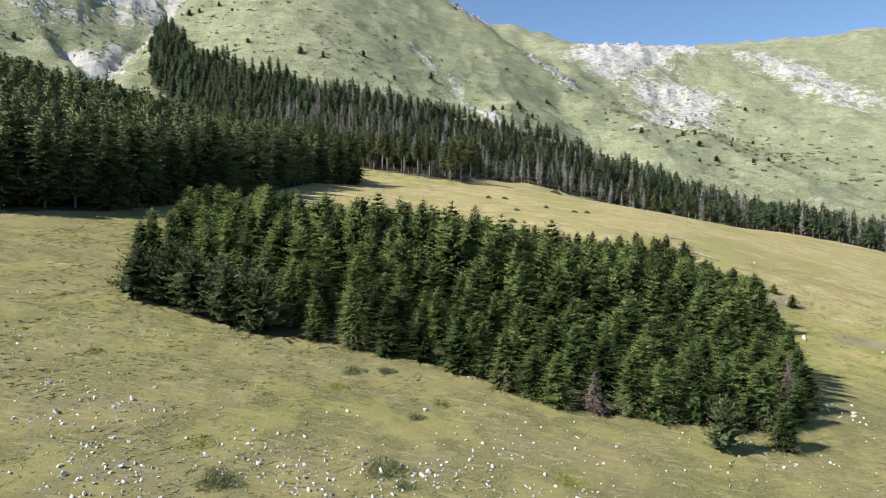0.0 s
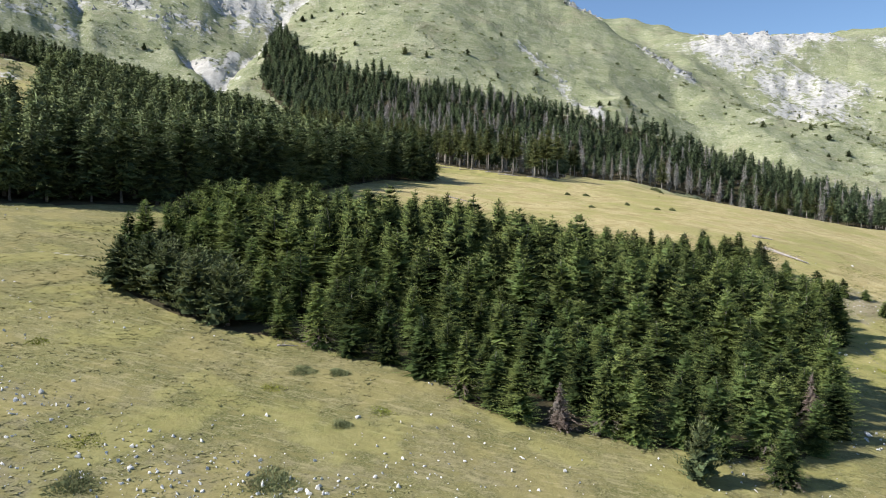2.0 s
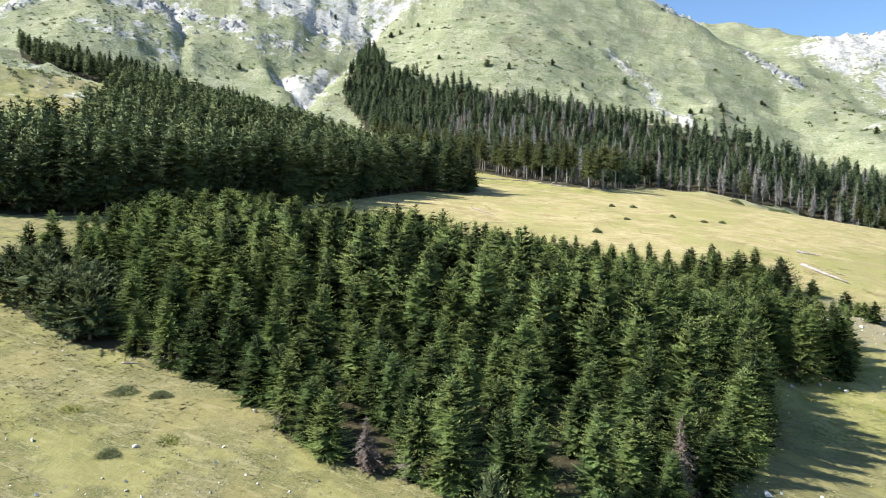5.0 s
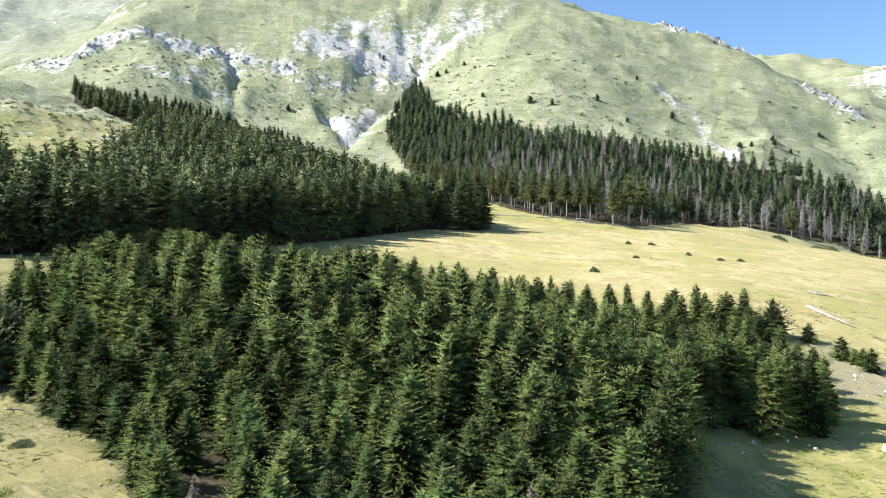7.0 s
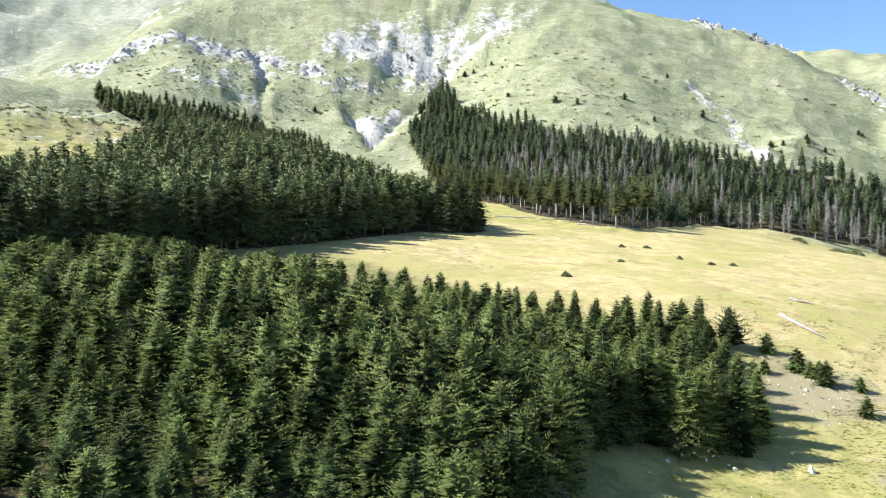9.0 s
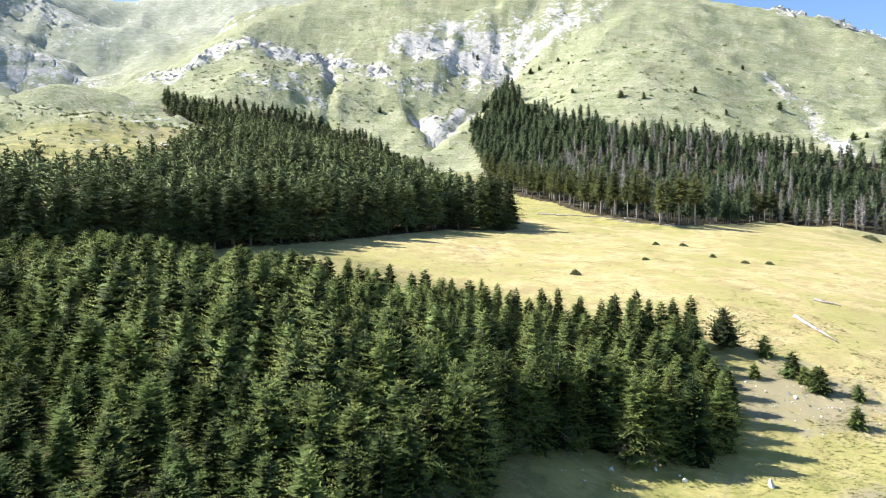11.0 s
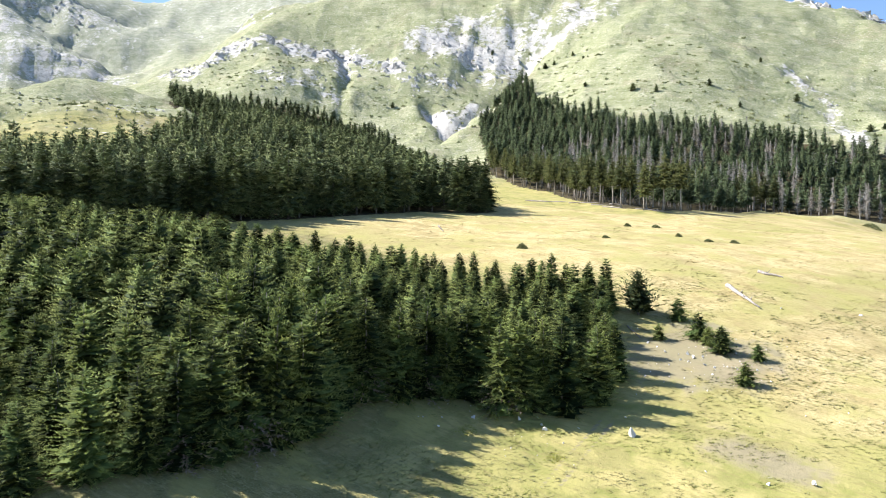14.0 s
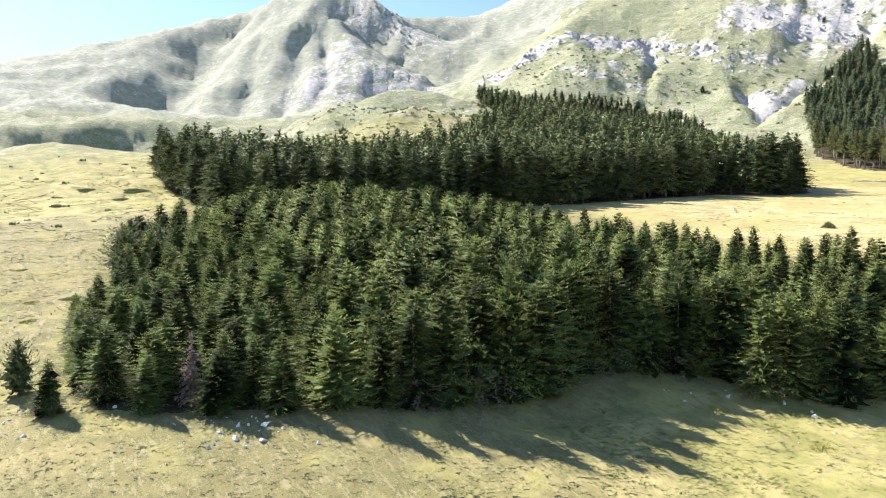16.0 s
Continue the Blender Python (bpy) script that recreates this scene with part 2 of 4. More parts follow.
BARK = bark_material("grey_brown_bark", (0.06, 0.05, 0.042), (0.17, 0.15, 0.13))
BARE_WOOD = bark_material("bleached_bare_wood", (0.2, 0.17, 0.145), (0.4, 0.36, 0.32))
STONE = limestone_material()


# ---- numpy noise ----
def hash2(ix, iy, seed):
    n = (ix.astype(np.int64) * 374761393 + iy.astype(np.int64) * 668265263 + seed * 144665) & 0x7FFFFFFF
    n = ((n ^ (n >> 13)) * 1274126177) & 0x7FFFFFFF
    return ((n ^ (n >> 16)) & 0xFFFF) / 65535.0


def value_noise(x, y, seed):
    ix, iy = np.floor(x), np.floor(y)
    fx, fy = x - ix, y - iy
    fx, fy = fx * fx * fx * (fx * (fx * 6 - 15) + 10), fy * fy * fy * (fy * (fy * 6 - 15) + 10)
    a, b = hash2(ix, iy, seed), hash2(ix + 1, iy, seed)
    c, d = hash2(ix, iy + 1, seed), hash2(ix + 1, iy + 1, seed)
    return (a + (b - a) * fx) * (1 - fy) + (c + (d - c) * fx) * fy


def fbm(x, y, scale, octaves=4, seed=1, ridged=False):
    x, y = np.asarray(x, float), np.asarray(y, float)
    total, amp, norm = 0 * x, 1.0, 0.0
    for i in range(octaves):
        ca, sa = math.cos(i * 0.7), math.sin(i * 0.7)
        u, v = (x * ca - y * sa) / scale + 31.7 * i, (x * sa + y * ca) / scale - 17.3 * i
        n = value_noise(u, v, seed + i)
        total = total + amp * ((1 - abs(2 * n - 1)) if ridged else n)
        norm += amp
        amp, scale = amp * 0.5, scale * 0.5
    return total / norm


def smooth(e0, e1, v):
    k = np.clip((v - e0) / (e1 - e0), 0, 1)
    return k * k * (3 - 2 * k)


# ---- relief of the land ----
def pasture(x, y):
    """The sloping pasture round the plantation, with a hollow at its east side and two low swells."""
    x, y = np.asarray(x, float), np.asarray(y, float)
    u, v = x / 100, y / 100
    h = 0.32 - 18.0 * u + 10.07 * v - 1.83 * u * u + 1.53 * u * v - 0.15 * v * v
    for cx, cy, r, a in ((56, 121, 22, -3.18), (47, 73, 16, 1.8), (58, 195, 35, 3.42), (84, 280, 45, 3.31), (-23, 48, 20, -0.61)):
        h = h + a * np.exp(-((x - cx) ** 2 + (y - cy) ** 2) / (2 * r * r))
    return h


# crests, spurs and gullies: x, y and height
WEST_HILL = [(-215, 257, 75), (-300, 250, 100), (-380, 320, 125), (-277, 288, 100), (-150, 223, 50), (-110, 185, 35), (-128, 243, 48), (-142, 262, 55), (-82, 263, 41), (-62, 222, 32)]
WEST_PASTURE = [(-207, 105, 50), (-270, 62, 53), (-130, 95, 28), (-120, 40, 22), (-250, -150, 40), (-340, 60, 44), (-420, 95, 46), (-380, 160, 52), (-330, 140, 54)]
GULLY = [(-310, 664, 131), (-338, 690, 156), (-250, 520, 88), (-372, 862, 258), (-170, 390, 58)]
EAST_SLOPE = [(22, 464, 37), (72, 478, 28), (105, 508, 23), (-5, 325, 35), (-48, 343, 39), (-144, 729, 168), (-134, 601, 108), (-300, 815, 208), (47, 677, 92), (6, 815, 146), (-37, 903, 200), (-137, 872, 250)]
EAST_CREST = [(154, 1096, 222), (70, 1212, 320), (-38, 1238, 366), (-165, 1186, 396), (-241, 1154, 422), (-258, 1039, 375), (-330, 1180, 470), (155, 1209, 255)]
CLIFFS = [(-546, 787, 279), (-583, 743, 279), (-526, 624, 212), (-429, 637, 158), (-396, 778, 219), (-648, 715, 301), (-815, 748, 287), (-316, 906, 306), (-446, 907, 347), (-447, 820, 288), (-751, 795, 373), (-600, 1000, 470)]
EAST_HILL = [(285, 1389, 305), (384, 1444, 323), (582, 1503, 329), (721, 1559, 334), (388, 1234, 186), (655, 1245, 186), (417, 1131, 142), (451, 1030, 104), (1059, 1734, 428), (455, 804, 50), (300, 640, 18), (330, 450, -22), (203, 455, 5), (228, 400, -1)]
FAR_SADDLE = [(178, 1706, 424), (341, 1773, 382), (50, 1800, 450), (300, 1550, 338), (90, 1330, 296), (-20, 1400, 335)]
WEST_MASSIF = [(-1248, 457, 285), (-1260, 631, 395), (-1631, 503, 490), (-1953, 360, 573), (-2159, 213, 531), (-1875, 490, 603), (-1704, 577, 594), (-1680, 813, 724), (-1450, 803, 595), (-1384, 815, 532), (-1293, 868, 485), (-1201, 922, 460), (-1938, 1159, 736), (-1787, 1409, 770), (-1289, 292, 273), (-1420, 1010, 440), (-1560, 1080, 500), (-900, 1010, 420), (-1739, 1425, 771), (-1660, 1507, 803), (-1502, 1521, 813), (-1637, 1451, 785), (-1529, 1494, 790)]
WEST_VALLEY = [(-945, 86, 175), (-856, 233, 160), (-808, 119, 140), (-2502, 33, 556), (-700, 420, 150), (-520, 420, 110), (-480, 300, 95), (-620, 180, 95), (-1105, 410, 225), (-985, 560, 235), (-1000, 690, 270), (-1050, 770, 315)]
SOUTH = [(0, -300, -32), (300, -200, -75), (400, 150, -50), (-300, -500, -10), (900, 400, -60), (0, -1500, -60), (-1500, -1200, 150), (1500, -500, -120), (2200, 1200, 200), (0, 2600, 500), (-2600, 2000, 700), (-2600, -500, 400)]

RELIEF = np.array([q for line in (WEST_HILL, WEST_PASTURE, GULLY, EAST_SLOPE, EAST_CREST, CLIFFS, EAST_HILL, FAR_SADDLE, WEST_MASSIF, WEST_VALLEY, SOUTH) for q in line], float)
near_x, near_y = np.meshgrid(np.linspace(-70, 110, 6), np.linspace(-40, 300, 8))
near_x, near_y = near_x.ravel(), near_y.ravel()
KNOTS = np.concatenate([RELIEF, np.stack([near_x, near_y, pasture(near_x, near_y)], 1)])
SOFT = 25.0


def kernel(x, y):
    d2 = (x[:, None] - KNOTS[None, :, 0]) ** 2 + (y[:, None] - KNOTS[None, :, 1]) ** 2
    return np.sqrt(d2 + SOFT * SOFT)


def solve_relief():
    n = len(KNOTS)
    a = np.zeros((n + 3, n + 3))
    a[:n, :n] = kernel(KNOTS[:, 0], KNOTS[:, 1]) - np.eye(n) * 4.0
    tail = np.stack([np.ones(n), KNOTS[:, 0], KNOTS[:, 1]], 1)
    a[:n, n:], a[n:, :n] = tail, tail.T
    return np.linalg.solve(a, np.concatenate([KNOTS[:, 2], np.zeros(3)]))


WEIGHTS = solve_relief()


def line_mask(x, y, pts, width):
    """1 on a broken line through pts, falling off over its width."""
    best = np.full(np.shape(x), 1e9)
    for (ax, ay), (bx, by) in zip(pts, pts[1:]):
        dx, dy = bx - ax, by - ay
        k = np.clip(((x - ax) * dx + (y - ay) * dy) / (dx * dx + dy * dy + 1e-9), 0, 1)
        best = np.minimum(best, np.hypot(x - ax - k * dx, y - ay - k * dy))
    return np.exp(-(best / width) ** 2)


def wildness(x, y):
    """0 on the mown-smooth pasture, 1 on the mountains."""
    d = np.maximum(np.maximum(-100 - x, y - 340), np.maximum(-60 - y, x - 200))
    return smooth(0, 260, d)


def rockiness(x, y):
    r = 0.0
    for pts, width, k in (
        ([(-760, 640), (-674, 615), (-657, 663), (-626, 699), (-600, 716), (-550, 761)], 30, 0.62),
        ([(-545, 618), (-527, 626), (-505, 640)], 22, 0.5),
        ([(-522, 756), (-490, 759), (-455, 759)], 22, 0.6),
        ([(-589, 721), (-574, 734), (-543, 733), (-504, 711)], 24, 0.56),
        ([(-525, 669), (-491, 662), (-462, 655)], 20, 0.46),
        ([(-425, 736), (-392, 775)], 26, 0.5),
        ([(-453, 830), (-417, 837), (-358, 851)], 45, 0.68),
        ([(-430, 880), (-350, 904), (-290, 970)], 55, 0.55),
        ([(-365, 705), (-345, 720), (-320, 677)], 24, 0.5),
        ([(-68, 1195), (10, 1200), (70, 1222)], 18, 0.7),
        ([(134, 1126), (158, 1081), (190, 1050)], 18, 0.7),
        ([(-37, 915), (-10, 857), (14, 832), (48, 690)], 16, 0.5),
        ([(300, 1358), (382, 1430), (480, 1525)], 95, 0.78),
        ([(361, 1244), (424, 1277), (445, 1241), (341, 1094)], 75, 0.62),
        ([(655, 1512), (661, 1374), (716, 1280)], 95, 0.58),
        ([(-205, 240), (-231, 250), (-290, 295)], 30, 0.34),
        ([(-1260, 630), (-1180, 560), (-1080, 720)], 130, 0.5),
        ([(-1000, 700), (-880, 760), (-751, 795)], 60, 0.5),
        ([(-1480, 780), (-1380, 830), (-1300, 860)], 120, 0.5),
    ):
        r = np.maximum(r, k * line_mask(x, y, pts, width))
    r = np.maximum(r, 0.26 * smooth(900, 1150, -np.asarray(x)))
    return r


GULLIES = (
    ([(-577, 774), (-542, 757), (-496, 712), (-464, 666), (-439, 638), (-400, 600)], 7, -7),
    ([(-1380, 290), (-1520, 400), (-1700, 480), (-1800, 560)], 80, -70),
    ([(-1120, 805), (-1300, 770), (-1450, 745)], 55, -45),
    ([(-1130, 460), (-1250, 540), (-1400, 600)], 22, -14),
    ([(-1110, 520), (-1230, 600), (-1380, 650)], 18, -12),
    ([(-1180, 400), (-1330, 470), (-1500, 540)], 24, -16),
    ([(-280, 581), (-307, 658), (-320, 700), (-332, 793), (-325, 821), (-329, 870), (-308, 906)], 9, -9),
    ([(-378, 712), (-345, 684), (-318, 664)], 9, -8),
    ([(-296, 780), (-285, 700), (-265, 630)], 22, 8),
    ([(-420, 1010), (-393, 936), (-371, 907), (-344, 867)], 7, -3),
    ([(-383, 961), (-363, 915), (-343, 874)], 5, -2),
    ([(-353, 1010), (-348, 950), (-343, 910), (-335, 870)], 7, -3),
    ([(-620, 640), (-600, 560), (-540, 500)], 26, -7),
    ([(-880, 740), (-960, 700), (-1040, 640)], 50, -26),
    ([(160, 1000), (150, 860), (175, 720)], 30, -12),
)


def height(x, y):
    """Height of the land at arrays x and y."""
    shape = np.shape(x)
    x, y = np.atleast_1d(np.asarray(x, float)).ravel(), np.atleast_1d(np.asarray(y, float)).ravel()
    h = np.empty_like(x)
    for i in range(0, len(x), 40000):
        s = slice(i, i + 40000)
        h[s] = kernel(x[s], y[s]) @ WEIGHTS[:-3] + WEIGHTS[-3] + WEIGHTS[-2] * x[s] + WEIGHTS[-1] * y[s]
    d = np.maximum(np.maximum(-62 - x, x - 95), np.maximum(y - 285, -60 - y))
    w = 1 - smooth(0, 45, d)
    h = w * pasture(x, y) + (1 - w) * h
    wild = wildness(x, y)
    h = h + wild * ((fbm(x, y, 150, 5, 11, True) - 0.6) * 30 + (fbm(x, y, 40, 4, 23) - 0.5) * 9)
    for line, width, depth in GULLIES:
        h = h + depth * line_mask(x, y, line, width)
    # a steep earth bank in the west valley
    d = (-740 - x) - 0.3 * (y - 120)
    h = h + 17 * np.tanh(d / 18) * np.exp(-(d / 90) ** 2) * smooth(0, 80, y) * smooth(280, 200, y)
    far = smooth(900, 1200, -x)
    h = h + far * ((fbm(x, y, 420, 6, 61, True) - 0.62) * 34)
    rock = rockiness(x, y) * wild
    h = h + rock * ((fbm(x, y, 34, 5, 37, True) - 0.55) * 30 + (fbm(x, y, 9, 3, 41, True) - 0.5) * 7)
    hump = np.exp(-((x + 250) ** 2 + (y - 270) ** 2) / (2 * 75.0 ** 2))
    h = h + hump * ((fbm(x, y, 8, 4, 43, True) - 0.5) * 2.4)
    h = h + (1 - wild) * ((fbm(x, y, 14, 3, 51) - 0.5) * 0.5 + (fbm(x, y, 3.2, 3, 57) - 0.5) * 0.22)
    return h.reshape(shape) if shape else float(h[0])


def at(x, y):
    return float(height(np.array([x]), np.array([y]))[0])


def inside(x, y, poly):
    hit = np.zeros(np.shape(x), bool)
    for (ax, ay), (bx, by) in zip(poly, poly[1:] + poly[:1]):
        cross = ((ay > y) != (by > y)) & (x < (bx - ax) * (y - ay) / (by - ay + 1e-12) + ax)
        hit ^= cross
    return hit


# outlines of the woods, in plan
STAND = [(-36, 81), (-28, 76), (-20, 74), (-12, 75), (-4, 73), (3, 71.5), (7, 67.5), (13, 66.5), (20, 66), (26, 66.5), (33, 67), (37, 72), (39.5, 78), (42.5, 88), (43.8, 97), (43.6, 104), (39, 109.5), (42, 116), (46, 122.5), (51, 123), (57, 126.5), (60.5, 134), (58, 141), (53, 149), (50.5, 159), (46, 160.5), (40, 158.5), (37, 152.5), (30, 153), (25, 149.5), (18, 149), (13, 151), (8, 147.5), (0, 147), (-10, 142), (-26, 138), (-37, 128), (-39, 110), (-36, 95)]
WOOD_WEST = [(-84, 107), (-69, 118), (-62, 130), (-56, 150), (-50, 175), (-47, 205), (-44, 240), (-31, 255), (-31, 268), (-60, 290), (-90, 310), (-140, 330), (-185, 340), (-200, 320), (-180, 262), (-160, 225), (-132, 190), (-135, 150), (-165, 128), (-168, 103), (-126, 104)]
WOOD_STRIP = [(-335, 350), (-290, 332), (-240, 325), (-195, 322), (-182, 345), (-175, 420), (-210, 480), (-300, 540), (-400, 600), (-430, 628), (-470, 606), (-500, 570), (-530, 546), (-480, 490), (-400, 410)]
WOOD_EAST = [(-165, 490), (-122, 446), (-80, 405), (-55, 375), (-22, 328), (-6, 316), (4, 317), (14, 330), (18, 462), (45, 460), (75, 478), (105, 505), (170, 450), (225, 385), (330, 370), (430, 480), (330, 600), (180, 640), (60, 640), (0, 655), (-45, 645), (-84, 632), (-118, 645), (-179, 665), (-238, 722), (-300, 812), (-325, 835), (-300, 740), (-252, 620), (-207, 556)]


def mesh_object(name, verts, faces, mats, parent=None, smooth_shade=False, attrs=(), normals=None):
    me = bpy.data.meshes.new(name)
    verts = np.asarray(verts, np.float32)
    me.from_pydata(verts, [], faces)
    for m in mats if isinstance(mats, (list, tuple)) else [mats]:
        me.materials.append(m)
    for key, values in attrs:
        a = me.attributes.new(key, "FLOAT", "POINT")
        a.data.foreach_set("value", np.asarray(values, np.float32))
    if smooth_shade:
        me.polygons.foreach_set("use_smooth", np.ones(len(me.polygons), bool))
    me.update()
    if normals is not None:
        me.attributes.new("custom_normal", "FLOAT_VECTOR", "POINT").data.foreach_set("vector", np.asarray(normals, np.float32).ravel())
        me.update()
    ob = new(name, me)
    if parent is not None:
        ob.parent = parent
    return ob


def build_ground():
    cx, cy = 45.0, 55.0
    # fine sector towards the mountains, coarse behind
    ang = np.concatenate([np.linspace(-118, 48, 760), np.linspace(48, 242, 90)[1:-1]])
    rad = 2.0 * np.exp(np.linspace(0, math.log(3400 / 2.0), 520))
    a, r = np.meshgrid(np.radians(ang), rad)
    x, y = cx + r * np.sin(a), cy + r * np.cos(a)
    xs, ys = np.append(x.ravel(), cx), np.append(y.ravel(), cy)
    z = height(xs, ys)
    nr, na = len(rad), len(ang)
    i = np.arange(nr - 1)[:, None] * na
    j = np.arange(na)[None, :]
    k = (j + 1) % na
    quads = np.stack([i + j, i + na + j, i + na + k, i + k], -1).reshape(-1, 4).tolist()
    centre = nr * na
    quads += [[centre, q, (q + 1) % na] for q in range(na)]
    wild = wildness(xs, ys)
    straw = smooth(140, 195, ys + 0.35 * xs) * (1 - wild)
    straw = straw * (1 - 0.85 * smooth(285, 320, ys) * smooth(30, 0, xs))
    lush = np.exp(-((xs - 76) ** 2 + (ys - 130) ** 2) / (2 * 36.0 ** 2)) * 0.85 + 0.7 * smooth(270, 315, ys) + 0.6 * smooth(70, 110, -xs)
    stony = 0.8 * line_mask(xs, ys, [(61.3, 129), (61.7, 119), (62.4, 112)], 0.35) + 0.8 * line_mask(xs, ys, [(62.5, 129), (63.0, 119.7), (63.7, 113)], 0.35) + 0.4 * smooth(66, 46, ys) * smooth(40, 0, xs) + 1.0 * np.exp(-((xs - 66) ** 2 + (ys - 151) ** 2) / 260) + 0.8 * np.exp(-((xs - 78) ** 2 / 90 + (ys - 129) ** 2 / 40)) + 0.35 * smooth(60, 100, -xs)
    litter = np.zeros_like(xs)
    for poly in (STAND, WOOD_WEST, WOOD_STRIP, WOOD_EAST):
        litter = np.maximum(litter, inside(xs, ys, poly))
    scree = np.zeros_like(xs)
    for pts, width, k in (
        ([(-366, 706), (-345, 690), (-318, 669)], 14, 0.85), ([(-341, 753), (-324, 695), (-318, 669)], 9, 0.85), ([(-318, 669), (-332, 786), (-325, 821)], 5, 0.7),
        ([(-460, 827), (-431, 821), (-398, 822)], 12, 0.66), ([(-454, 898), (-419, 892), (-383, 887), (-352, 877)], 15, 0.64), ([(-431, 860), (-400, 850), (-370, 862)], 14, 0.62), ([(-325, 821), (-329, 870), (-307, 904), (-277, 955)], 15, 0.66), ([(-420, 1010), (-371, 907), (-344, 867)], 4, 0.5), ([(-353, 1010), (-343, 910), (-335, 870)], 4, 0.5), ([(-277, 955), (-262, 1010), (-255, 1060)], 14, 0.5),
        ([(-37, 915), (-20, 880), (-10, 857)], 9, 0.62), ([(14, 832), (20, 800)], 9, 0.6), ([(40, 700), (52, 670)], 10, 0.75),
        ([(-75, 66), (-54, 86), (-50, 88.5), (-42, 89.5)], 0.9, 0.5), ([(-1210, 560), (-1180, 540)], 40, 0.6), ([(230, 900), (290, 950), (340, 1094)], 14, 0.5)):
        scree = np.maximum(scree, k * line_mask(xs, ys, pts, width))
    # bare: how far the western massif takes the haze-pale colour
    ob = mesh_object("ground", np.stack([xs, ys, z], 1), quads, GROUND, None, True,
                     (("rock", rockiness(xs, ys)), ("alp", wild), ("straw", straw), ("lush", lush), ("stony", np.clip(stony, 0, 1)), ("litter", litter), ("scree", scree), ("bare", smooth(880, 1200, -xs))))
    return tagged(ob, "sloping alpine pasture rising to grassy limestone mountains", "ground", kind="structure")


build_ground()


# ---- trees ----
def shoot(verts, faces, leaf_tone, base, along, side, length, width, a0, a1, out):
    """One needle-covered shoot: a slim triangle."""
    n = len(verts)
    verts += [base - side * width, base + side * width, base + along * length]
    faces.append((n, n + 1, n + 2) if (side * 2).cross(along).dot(out) > 0 else (n, n + 2, n + 1))
    leaf_tone += [a0, a0, a1]


def crown_normals(verts, h):
    """Normals of the crown's bulk: outwards from the stem and a little up."""
    v = np.asarray(verts, float)
    r = np.hypot(v[:, 0], v[:, 1]) + 1e-3
    jit = np.random.default_rng(len(v)).normal(0, 0.27, v.shape)
    n = np.stack([v[:, 0] / r, v[:, 1] / r, 0.45 + 0.5 * v[:, 2] / h], 1) + jit
    return n / np.linalg.norm(n, axis=1, keepdims=True)


def unit(v):
    return v / (np.linalg.norm(v, axis=-1, keepdims=True) + 1e-9)


